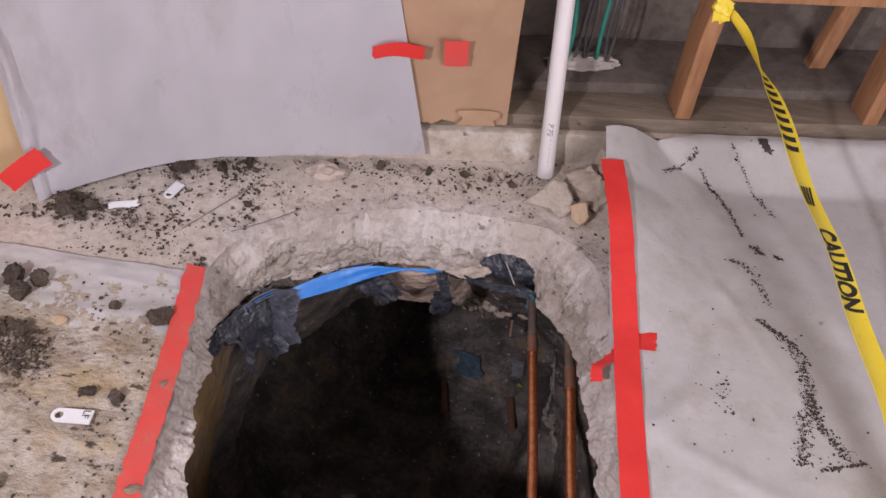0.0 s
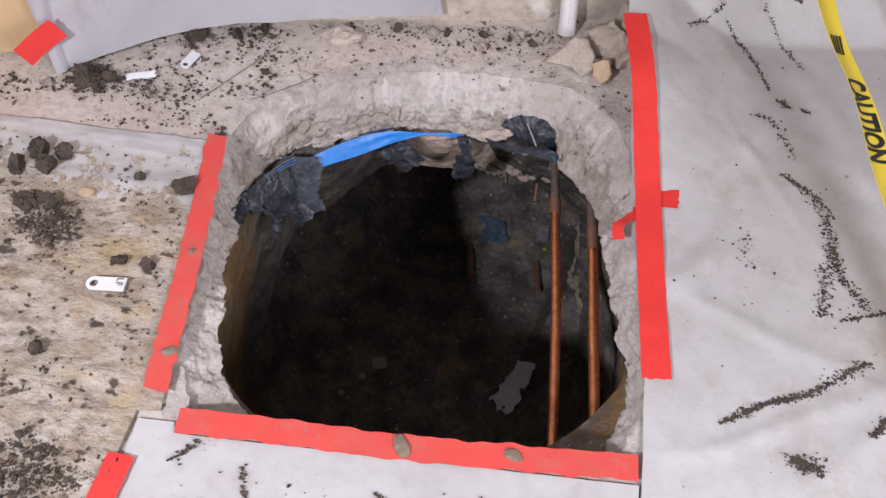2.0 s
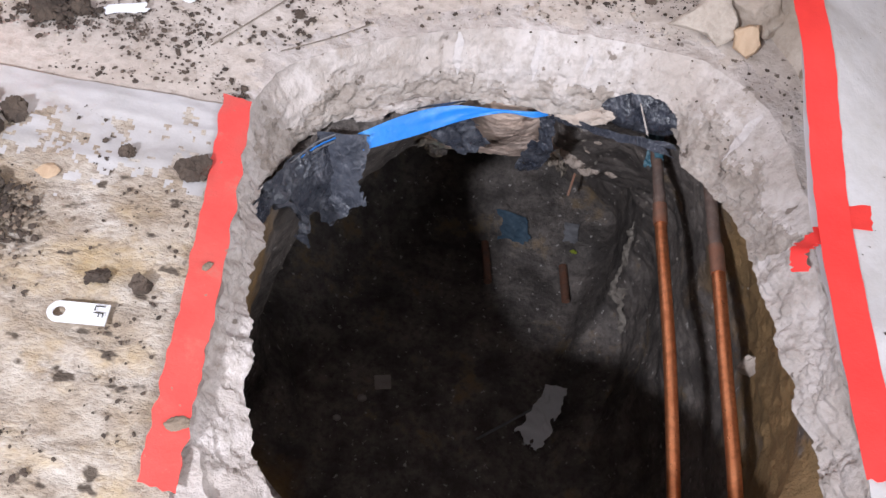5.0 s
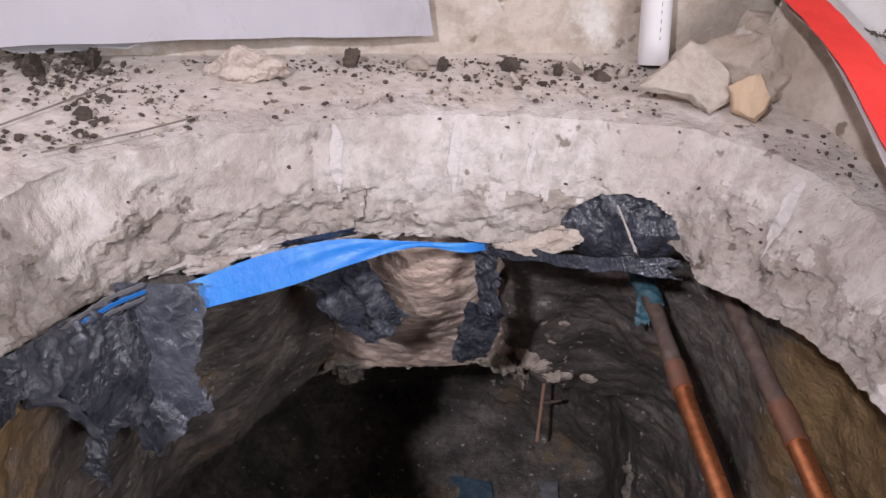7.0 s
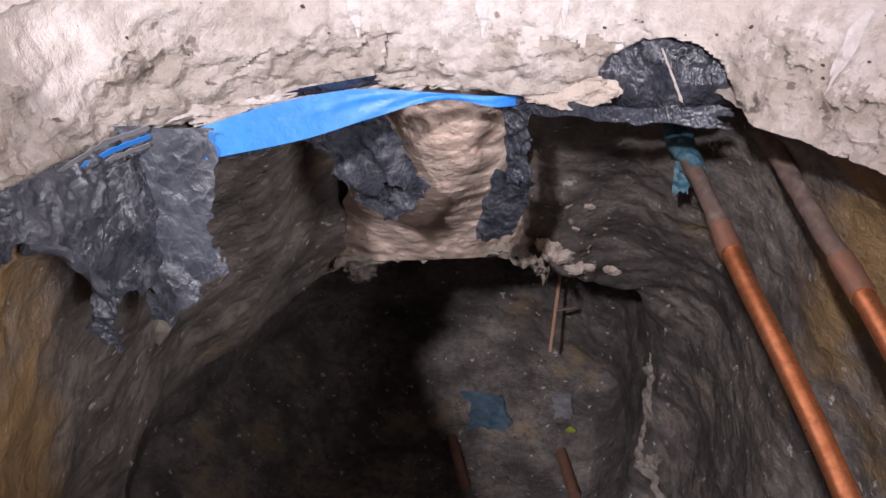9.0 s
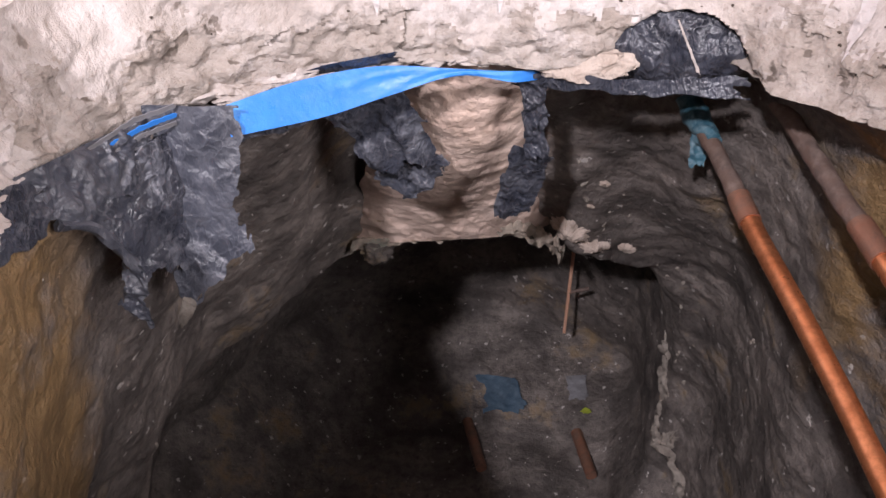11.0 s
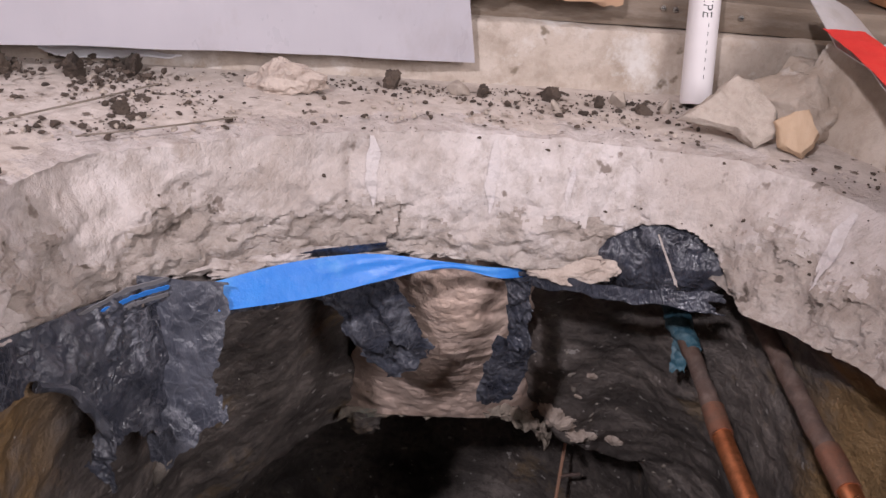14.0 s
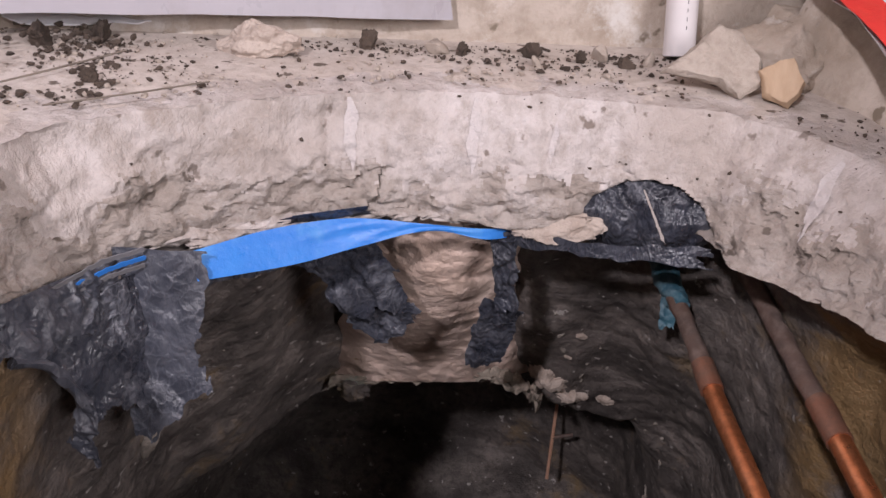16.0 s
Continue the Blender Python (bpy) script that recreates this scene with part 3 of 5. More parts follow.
def stud(u, d, width, depth, tilt, label, z0=0.125, z1=1.3, group="wall studs"):
    h = z1 - z0
    ob = thing("wall_stud", wall_box((width, depth, h), u, d, z0 + h / 2, 0.004, tilt, 10, 0.004, seed=u * 9), LUMBER, label, "stud", group)
    return ob


stud(0.505, 0.075, 0.040, 0.085, 0.02, "reddish wooden stud with caution tape knotted round it")
stud(0.99, 0.075, 0.040, 0.085, 0.02, "reddish wooden stud beside the sheet-covered floor")
stud(0.045, 0.10, 0.038, 0.07, 0.0, "wooden stud behind the edge of the brown paper")
brace = thing("brace", wall_box((0.045, 0.04, 0.7), 0.95, 0.27, 0.42, 0.004, 0.16, 8, 0.004), LUMBER, "orange wooden brace leaning behind the studs", "brace")
thing("rail", wall_box((0.9, 0.045, 0.05), 0.95, 0.03, 0.488, 0.004, 0.0, 10, 0.003), LUMBER, "reddish horizontal wooden rail fixed across the studs", "rail")

# brown paper facing between the studs, torn along its foot
def paper_place(u, v):
    foot = 0.118 + 0.012 * noise.noise(Vector((u * 7, 0, 2))) + 0.006 * noise.noise(Vector((u * 25, 0, 2)))
    z = foot + (1.2 - foot) * v
    p = wall_at(-0.24 + 0.292 * u, 0.012 + 0.012 * rough3((u * 0.3, v, 0), 0.12, 41) - 0.010 * math.exp(-v * 14), z)
    return p


paper = holder("paper_facing", "creased brown kraft paper facing with a red tape square", "paper facing", wall_at(-0.1, 0.02, 0.12))


def under(ob, parent):
    ob.parent = parent
    ob.matrix_parent_inverse = parent.matrix_basis.inverted()
    return ob


under(part("paper_sheet", thick(grid_mesh(60, 120, paper_place), 0.002), KRAFT), paper)
under(part("tape_square", strip([wall_at(-0.115, -0.014, 0.318), wall_at(-0.060, -0.014, 0.318)], 0.070, (0, -0.1, 1), 12, 7), RED_DUSTY, label="faded red tape square"), paper)
under(part("torn_edge", flap([wall_at(-0.07, -0.012, 0.165), wall_at(0.028, -0.012, 0.165), wall_at(0.028, -0.018, 0.122), wall_at(-0.07, -0.018, 0.118)], 30, 12, 0.006, 0.04, 0.02, 5),
           KRAFT, label="torn hanging paper edge"), paper)


def cable(points, radius, mat, label):
    return thing("cable", tube(points, radius, 30, 8), mat, label, "cable", "hanging cables")


random.seed(4)
for k in range(9):
    u = 0.185 + 0.018 * k + random.uniform(-0.005, 0.005)
    green = k in (2, 6)
    foot = 0.15 + random.uniform(0, 0.03)
    cable([wall_at(u + random.uniform(-0.02, 0.03), 0.24, 0.98), wall_at(u + random.uniform(-0.02, 0.02), 0.215, 0.5), wall_at(u, 0.20, 0.28), wall_at(u + random.uniform(-0.01, 0.01), 0.205, foot)],
          0.006 if green else 0.0045, CABLE_GREEN if green else CABLE_DARK,
          "green cable hanging down between the studs" if green else "dark grey cable hanging down between the studs")
thing("torn_wadding", stone((0.09, 0.03, 0.022), wall_at(0.265, 0.215, 0.165), 17, (0, 0, 11), 4, 0.5, 0.35), FOAM, "torn pale wadding at the foot of the cables", "wadding")


def screw(u, z, d=0.03):
    ob = holder("screw", "small bright screw head in the sill plate", "screw", wall_at(u, d, z), "sill screws")
    head = bmesh.new()
    bmesh.ops.create_cone(head, cap_ends=True, segments=10, radius1=0.0042, radius2=0.0028, depth=0.0025, matrix=Matrix.Rotation(math.radians(90), 4, "X"))
    part("screw_head", head, STEEL, ob)
    part("recess", box((0.005, 0.002, 0.0016), (0, -0.0022, 0), 0.0), INK, ob)
    ob.rotation_euler = (0, 0, TURN_W)
    return ob


first = screw(0.120, 0.112, 0.0265)
for u, z in ((0.138, 0.111), (0.235, 0.106), (0.60, 0.112), (0.66, 0.110)):
    copy_thing(first, Matrix.Translation(wall_at(u, 0.0265, z)) @ Matrix.Rotation(TURN_W, 4, "Z"))

# ---- pale panel in the corner ----
panel = thing("plywood_panel", box((0.02, 0.5, 1.1), (-1.16, 1.50, 0.56), 0.003, Matrix.Rotation(math.radians(-80), 4, "Z"), 6, 0.002), PLY,
              "pale plywood panel standing behind the plastic sheet", "panel")

# ---- plastic pipe ----
def pvc_pipe():
    top, foot = Vector((0.128, 2.02, 0.62)), Vector((0.164, 1.825, 0.006))
    far = foot + (top - foot) * 2.2
    pipe = holder("plastic_pipe", "white plastic pipe with print, leaning against the wall", "pipe", foot)
    d = (top - foot).normalized()
    bm = bmesh.new()
    side = d.cross(Vector((0, -1, 0))).normalized()
    front = side.cross(d)
    rings = []
    spec = ((0.0165, 0.0), (0.0195, 0.0), (0.0205, 0.002), (0.0205, 0.4), (0.0205, 0.9), (0.0205, 1.4), (0.0165, 1.4))
    for r, s in spec:
        rings.append([bm.verts.new(d * s + (side * math.cos(a) + front * math.sin(a)) * r) for a in [k * math.pi / 16 for k in range(32)]])
    for a, b in zip(rings, rings[1:]):
        for k in range(32):
            bm.faces.new((a[k], a[(k + 1) % 32], b[(k + 1) % 32], b[k]))
    body = part("tube", bm, PVC, pipe)
    cu = bpy.data.curves.new("print", "FONT")
    cu.body, cu.size = "PIPE", 0.018
    ob = bpy.data.objects.new("print", cu)
    me = bpy.data.meshes.new_from_object(ob)
    bm = bmesh.new()
    bm.from_mesh(me)
    bmesh.ops.triangulate(bm, faces=bm.faces)
    for v in bm.verts:
        a = math.radians(-90) + (v.co.y - 0.006) / 0.0205
        v.co = d * (0.142 - v.co.x) + (side * math.cos(a) + front * -math.sin(a)) * 0.0208
    part("print", bm, INK, body, "small dark print reading PIPE", smooth=False)
    for k in range(7):
        a = math.radians(-90)
        bar = box((0.0007, 0.0003, 0.005), (0, 0, 0), 0.0)
        bmesh.ops.transform(bar, matrix=Matrix.Translation(d * (0.035 + k * 0.011) + front * 0.0207 + side * 0.003) @ d.to_track_quat("Z", "Y").to_matrix().to_4x4(), verts=bar.verts)
        part("print_bar", bar, INK, body, smooth=False)
    return pipe


pvc_pipe()

# ---- sheets on the floor ----
def lay(name, fn, nu, nv, mats, label, pick=None, seed=0):
    bm = grid_mesh(nu, nv, fn)
    if pick:
        for f in bm.faces:
            f.material_index = pick(f.calc_center_median())
    bmesh.ops.recalc_face_normals(bm, faces=bm.faces)
    for f in bm.faces:
        if f.normal.z < 0:
            bmesh.ops.reverse_faces(bm, faces=bm.faces)
        break
    bmesh.ops.solidify(bm, geom=bm.faces[:], thickness=0.0012)
    return thing(name, bm, mats, label, "sheet", "floor sheets")


def sheet_edge(y):
    return 0.372 - 0.087 * max(0, (y - 0.9) / 0.95)


def sheet_height(x, y):
    """Height of the grey sheet: wrinkles, the tented edge by the hole and the rise over the curb."""
    off = x - sheet_edge(y)
    rise = max(0.0, (y - (1.73 + 0.2035 * x)) / 0.112)
    w = 0.0045 * rough3((x * 1.2, y * 0.6, 0), 0.11, 51) + 0.003 * abs(rough3((x, y, 0), 0.3, 52))
    ridge = 0.008 * max(0, 1 - abs((x - 0.58) * 0.6 + (y - 1.5)) / 0.03) * max(0, noise.noise(Vector((x * 3, y * 3, 4))) + 0.3)
    ridge += 0.006 * max(0, 1 - abs((x - 0.72) * 1.8 + (y - 1.25)) / 0.035) * max(0, noise.noise(Vector((x * 4, y * 4, 9))) + 0.35)
    for k, (cx, cy, slope, wide) in enumerate(((0.60, 1.05, -0.5, 0.05), (0.85, 1.45, -2.2, 0.06), (0.70, 1.62, -1.3, 0.05), (0.75, 0.95, 0.55, 0.04), (0.55, 1.42, 2.5, 0.05), (0.95, 1.10, 1.2, 0.07))):
        bend = 0.05 * noise.noise(Vector((x * 5, y * 5, k * 7)))
        ridge += 0.007 * math.exp(-((((y - cy) - slope * (x - cx)) / math.hypot(1, slope) + bend) / wide * 2.2) ** 2) * (0.5 + noise.noise(Vector((x * 4, y * 4, k * 3))))
    q = min(1.0, max(0.0, (y - 1.26) / 0.46))
    lift = (0.108 * q * q * (3 - 2 * q) + 0.35 * max(0.0, y - 1.75)) * math.exp(-(off / 0.17) ** 2)
    return 0.0075 + w * (1 - 0.7 * math.exp(-(off / 0.05) ** 2)) + ridge + max(min(rise, 1.0) ** 1.3 * 0.084, lift)


def right_sheet(u, v):
    left = sheet_edge(0.05 + 1.8 * v)
    x = left + 0.004 * noise.noise(Vector((v * 17, 1, 0))) + (2.2 - left) * u ** 1.5
    top = 1.86 + 0.46 * min(x - 0.28, 0.25) + 0.2035 * max(0.0, x - 0.53)
    y = 0.05 + (top - 0.05) * v
    return Vector((x, y, sheet_height(x, y)))


lay("floor_sheet", right_sheet, 150, 190, SHEET, "grey plastic floor sheet with dirt streaks, taped along the hole")


def left_sheet(u, v):
    y = -0.2 + 1.525 * v
    edge = -0.445 - 0.085 * max(0, (y - 0.70) / 0.62)
    if y < 0.70:
        edge = -0.485
    x = edge - (1 - u) ** 1.3 * 1.5 + 0.004 * noise.noise(Vector((y * 9, 2, 0)))
    y -= 0.03 * (1 - u) * v
    w = 0.006 * rough3((x * 0.5, y * 1.6, 0), 0.09, 61, 4) + 0.003 * abs(rough3((x, y, 0), 0.03, 62))
    w += 0.016 * max(0.0, 0.22 - abs(rough3((x * 0.5 + y * 0.25, y * 1.7, 0), 0.15, 63, 3)))
    return Vector((x, y, 0.008 + w))


lay("floor_sheet", left_sheet, 270, 310, [SOILED, SHEET], "soiled pale floor sheet strewn with dirt and clods",
    lambda p: 1 if p.y > 1.19 + 0.10 * noise.noise(p * 9) + 0.09 * noise.noise(p * 30) + 0.08 * noise.noise(p * 90) else 0)


def near_sheet(u, v):
    x = -0.478 + 0.846 * u
    y = -0.3 + (0.965 + 0.045 * u - (0.0 if u > 0.08 else -0.02)) * v
    return Vector((x, y, 0.0045 + 0.003 * rough3((x, y, 0), 0.10, 71) + 0.002 * abs(rough3((x, y, 0), 0.03, 72))))


lay("floor_sheet", near_sheet, 110, 110, SHEET, "pale plastic floor sheet taped along the hole's edge")

# ---- hanging plastic sheet ----
def hang_place(u, v):
    foot = along([(-0.955, 1.455, 0.0), (-0.89, 1.50, 0.0), (-0.675, 1.641, 0.0), (-0.45, 1.72, 0.0), (-0.128, 1.805, 0.0)], 101)[round(u * 100)]
    low = 0.010 + 0.024 * min(1, u * 2.5)
    z = low + (1.25 - low) * v
    lean = Vector((-0.20 * z * u, 0.03 * z, 0))
    fold = 0.010 * math.sin(u * 21 + 2 * noise.noise(Vector((v * 3, 1, 1)))) * (0.4 + v) + 0.012 * rough3((u, v, 0), 0.15, 81)
    return foot + lean + Vector((0.25 * fold, -abs(fold) * 0.8, z))


thing("hanging_sheet", thick(grid_mesh(101, 90, hang_place), 0.001), HANGING, "milky plastic sheet hanging in front of the wall", "sheet")


def tape(name, points, width, across, mat, label, **kw):
    return thing(name, strip(points, width, across, **kw), mat, label, "tape", "red tape strips")


tape("red_tape", [(-1.000, 1.428, 0.072), (-0.955, 1.443, 0.112), (-0.91, 1.458, 0.145)], 0.055, (0.35, 0.2, -0.8), RED, "short red tape holding the hanging sheet to plywood", n=24)
tape("red_tape", [(-0.268, 1.790, 0.305), (-0.215, 1.782, 0.33), (-0.152, 1.795, 0.322)], 0.040, (0.1, -0.2, 1), RED, "short red tape joining the hanging sheet to paper", n=24)

# ---- tape round the hole ----
right_tape = holder("red_tape", "bright red tape strip along the sheet's edge", "tape", (0.36, 1.3, 0.012), "red tape strips")
under(part("strip", strip([(0.305, 1.767, 0.133), (0.317, 1.70, 0.124), (0.334, 1.60, 0.104), (0.347, 1.50, 0.070), (0.359, 1.40, 0.040), (0.368, 1.31, 0.021), (0.380, 1.10, 0.0145), (0.392, 0.91, 0.0145)],
                          0.053, (1, 0.12, 0), 110, 9), RED), right_tape)
under(part("cross_piece", strip([(0.362, 1.328, 0.0185), (0.400, 1.333, 0.0185), (0.430, 1.336, 0.0185)], 0.050, (0.08, 1, 0), 16, 7), RED), right_tape)
under(part("loose_end", strip([(0.356, 1.300, 0.016), (0.332, 1.272, 0.012), (0.312, 1.250, 0.014), (0.312, 1.215, 0.010)], 0.024, ((0.7, -0.6, 0.3), (1, 0.1, 0.3)), 30, 6, ragged=0.012, seed=3), RED,
           label="torn curled end of red tape"), right_tape)
tape("red_tape", [(-0.545, 1.335, 0.016), (-0.515, 1.15, 0.0165), (-0.491, 0.97, 0.0165), (-0.478, 0.85, 0.0165), (-0.464, 0.735, 0.0165)], 0.046, (1, -0.12, 0), RED_DUSTY,
     "dusty red tape strip along the soiled sheet", n=70, ragged=0.006, seed=1)
tape("red_tape", [(-0.41, 0.690, 0.0115), (-0.23, 0.700, 0.0115), (-0.04, 0.706, 0.0115), (0.17, 0.722, 0.0115), (0.365, 0.738, 0.0115)], 0.046, (-0.06, 1, 0), RED_DUSTY,
     "dusty red tape strip along the hole's near edge", n=80, ragged=0.006, seed=2)
tape("red_tape", [(-0.478, 0.615, 0.0135), (-0.485, 0.50, 0.0135), (-0.49, 0.35, 0.0135)], 0.046, (1, -0.05, 0), RED, "red tape strip between two floor sheets", n=40, seed=5)

# ---- caution tape ----
CAUTION_LINE = along([(0.496, 1.947, 0.44), (0.582, 1.84, 0.37), (0.664, 1.639, 0.28), (0.747, 1.438, 0.20), (0.815, 1.213, 0.13), (0.87, 1.0, 0.07), (0.92, 0.75, 0.02)], 161)


def caution_place(u, v):
    i = min(max(v, 0), 1) * 160
    k = min(int(i), 159)
    p = CAUTION_LINE[k].lerp(CAUTION_LINE[k + 1], i - k)
    d = (CAUTION_LINE[k + 1] - CAUTION_LINE[k]).normalized()
    open_ = min(1, 0.30 + v * 3.2)
    side = d.cross(Vector((0.15, 0.55, 0.8))).normalized()
    up = side.cross(d)
    twist = 0.9 * max(0, 1 - v * 5)
    side = side * math.cos(twist) + up * math.sin(twist)
    cup = 0.006 * ((2 * u - 1) ** 2) + 0.003 * math.sin(v * 30)
    return p + side * (u - 0.5) * 0.072 * open_ + up * cup


caution = holder("caution_tape", "yellow caution tape with black print, knotted to a stud", "caution tape", (0.485, 1.955, 0.44))
caution_band = under(part("band", thick(grid_mesh(9, 150, caution_place), 0.0006), YELLOW), caution)
under(part("knot", stone((0.024, 0.020, 0.022), (0.478, 1.945, 0.45), 5, (20, 30, 0), 4, 0.3, 0.5, 0.0, 7), YELLOW), caution)
under(part("knot_tail", flap([(0.455, 1.94, 0.49), (0.50, 1.93, 0.475), (0.50, 1.925, 0.435), (0.462, 1.93, 0.42)], 14, 14, 0.012, 0.03, 0.01, 6), YELLOW), caution)


def print_on_tape(word, start, length):
    cu = bpy.data.curves.new("word", "FONT")
    cu.body, cu.size, cu.offset = word, 1.0, 0.04
    me = bpy.data.meshes.new_from_object(bpy.data.objects.new("word", cu))
    bm = bmesh.new()
    bm.from_mesh(me)
    bmesh.ops.triangulate(bm, faces=bm.faces)
    bmesh.ops.subdivide_edges(bm, edges=[e for e in bm.edges if e.calc_length() > 0.15], cuts=2)
    xs = [v.co.x for v in bm.verts]
    for v in bm.verts:
        s = start + length * (v.co.x - min(xs)) / (max(xs) - min(xs))
        a, b = caution_place(0.93 - 0.86 * (v.co.y / 0.73), s), caution_place(0.5, s)
        v.co = a + Vector((-0.1, -0.35, 0.93)) * 0.0016
    return under(part("lettering", bm, INK, None, "black letters reading CAUTION", smooth=False), caution_band)


print_on_tape("CAUTION", 0.435, 0.125)
print_on_tape("CAUTION", 0.72, 0.125)
for k in range(9):
    a = 0.172 + k * 0.0155
    def bar_place(u, v, a=a):
        return caution_place(0.15 + 0.7 * u, a + 0.008 * v) + Vector((-0.1, -0.35, 0.93)) * 0.0016
    under(part("print_bar", grid_mesh(6, 2, bar_place), INK, smooth=False), caution_band)
for k in range(4):
    def mark_place(u, v, k=k):
        return caution_place(0.16 + 0.15 * k + 0.16 * v + 0.10 * u, 0.362 + 0.032 * v) + Vector((-0.1, -0.35, 0.93)) * 0.0016
    under(part("print_bar", grid_mesh(3, 6, mark_place), INK, smooth=False), caution_band)
# ---- lumps and litter on the slab ----
thing("concrete_chunk", stone((0.080, 0.070, 0.060), (0.262, 1.785, 0.020), 9, (12, -8, 20), 5, 0.22, 0.3, 0.75, 9), CURB, "grey-brown broken concrete lump lying by the plastic pipe", "concrete lump")


def bank_place(u, v):
    """The crumbly concrete slope under the tented edge of the floor sheet."""
    foot = along([(0.262, 1.872, 0), (0.275, 1.81, 0), (0.302, 1.752, 0), (0.350, 1.656, 0), (0.372, 1.56, 0), (0.388, 1.46, 0)], 121)[round(u * 120)]
    x, y = foot.x + 0.13 * v, foot.y + 0.045 * v
    top = min(0.074 if y > 1.82 else 0.112, max(0.0, sheet_height(max(x, sheet_edge(y)), y) - 0.010))
    p = Vector((x, y, -0.004 + top * min(1.0, 4.2 * v) ** 0.8))
    n = 0.018 * rough3(p, 0.045, 25, 4) + 0.018 * (abs(rough3(p, 0.08, 26, 3)) - 0.25)
    return p + Vector((-0.6, -0.3, 0.4)) * n * min(1.0, 6 * v)


thing("concrete_bank", grid_mesh(121, 70, bank_place), CURB, "crumbly tan concrete bank under the tented sheet edge", "bank", kind="structure")


def shard(w, h, depth, at, turn, seed, corners=7, amp=0.004, outline=None):
    """A flat broken piece: an angular outline with chipped rims and an uneven face."""
    pick = random.Random(seed)
    angles = sorted(2 * math.pi * (k + pick.uniform(-0.35, 0.35)) / corners for k in range(corners))
    rim = [Vector((math.cos(a) * pick.uniform(0.66, 1.14), math.sin(a) * pick.uniform(0.66, 1.14))) for a in angles]
    if outline:
        rim, corners = [Vector(p) for p in outline], len(outline)
    rings, sides = 12, corners * 8

    def edge(q):
        k = int(q * corners) % corners
        return rim[k].lerp(rim[(k + 1) % corners], q * corners - int(q * corners))

    def place(u, v):
        e = edge(u % 1.0)
        reach = min(1.0, 2.15 * min(v, 1 - v))
        p = Vector((e.x * reach * w, e.y * reach * h, (depth / 2) * (1 if v < 0.5 else -1) * min(1.0, (1 - reach) * 9)))
        return p + Vector((0.5 * rough3(p, 0.02, seed), 0.5 * rough3(p, 0.02, seed + 3), rough3(p, 0.03, seed + 5, 4))) * amp

    bm = grid_mesh(sides, 2 * rings + 1, place, close_u=True)
    bmesh.ops.remove_doubles(bm, verts=bm.verts, dist=0.0004)
    bmesh.ops.recalc_face_normals(bm, faces=bm.faces)
    bmesh.ops.transform(bm, matrix=pose(*at, *turn), verts=bm.verts)
    return bm


thing("concrete_flake", shard(0.058, 0.050, 0.018, (0.178, 1.712, 0.034), (50, 0, 4), 23, 11, 0.009,
      ((1.0, 0.1), (0.62, 0.8), (0.1, 0.95), (-0.2, 0.62), (-0.55, 0.2), (-1.15, -0.35), (-0.45, -0.45), (0.1, -0.55), (0.5, -0.88), (0.98, -0.55))), RUBBLE, "flat pale concrete flake leaning on a darker lump", "concrete lump")
chip = thing("wood_chip", shard(0.030, 0.034, 0.022, (0.256, 1.690, 0.024), (56, -18, -14), 14, 8, 0.007), CHIP, "split tan wood chip resting on concrete rubble", "wood chip")
thing("pink_stone", stone((0.060, 0.034, 0.038), (-0.364, 1.712, 0.014), 14, (0, 4, 8), 6, 0.30, 0.30, 0.5, 16), ROCK, "pinkish rough stone lying under the hanging sheet", "stone")


def twig(points, r, label):
    return thing("stick", tube(points, r, 24, 7, 0.25), STICK, label, "stick", "dry sticks")


twig([(-0.62, 1.445, 0.006), (-0.55, 1.560, 0.006), (-0.496, 1.646, 0.008)], 0.0011, "thin dry stick lying on the slab")
twig([(-0.512, 1.462, 0.006), (-0.44, 1.515, 0.007), (-0.382, 1.570, 0.006)], 0.0010, "thin dry stick lying by the hole's edge")


def tag_fob(name, at, turn, length, label, letters=""):
    ob = holder(name, label, "tag", at, "white plastic tags")
    bm = bmesh.new()
    outer, inner = [], []
    n, w = 28, length * 0.19
    for k in range(n):
        a = 2 * math.pi * k / n
        c, s = math.cos(a), math.sin(a)
        x = -length / 2 + w + w * c if c < 0 else (length / 2 - 0.002) * min(1, c * 3) + (-length / 2 + w) * (1 - min(1, c * 3))
        outer.append((x, w * max(-1, min(1, s * (1.0 if c < 0 else 1.5)))))
        inner.append((-length / 2 + w + 0.55 * w * c, 0.55 * w * s))
    lo = [bm.verts.new((*p, 0)) for p in outer]
    li = [bm.verts.new((*p, 0)) for p in inner]
    for k in range(n):
        bm.faces.new((lo[k], lo[(k + 1) % n], li[(k + 1) % n], li[k]))
    plate = part("plate", thick(bm, 0.003), WHITE_PLASTIC, ob, smooth=False)
    if letters:
        cu = bpy.data.curves.new("letters", "FONT")
        cu.body, cu.size = letters, 0.019
        me = bpy.data.meshes.new_from_object(bpy.data.objects.new("letters", cu))
        bm = bmesh.new()
        bm.from_mesh(me)
        bmesh.ops.transform(bm, matrix=Matrix.Translation((length / 2 - 0.018, 0.011, 0.0045)) @ Matrix.Rotation(math.radians(-90), 4, "Z"), verts=bm.verts)
        part("letters", bm, INK, plate, "black letters reading LF", smooth=False)
    ob.rotation_euler = [math.radians(t) for t in turn]
    return ob


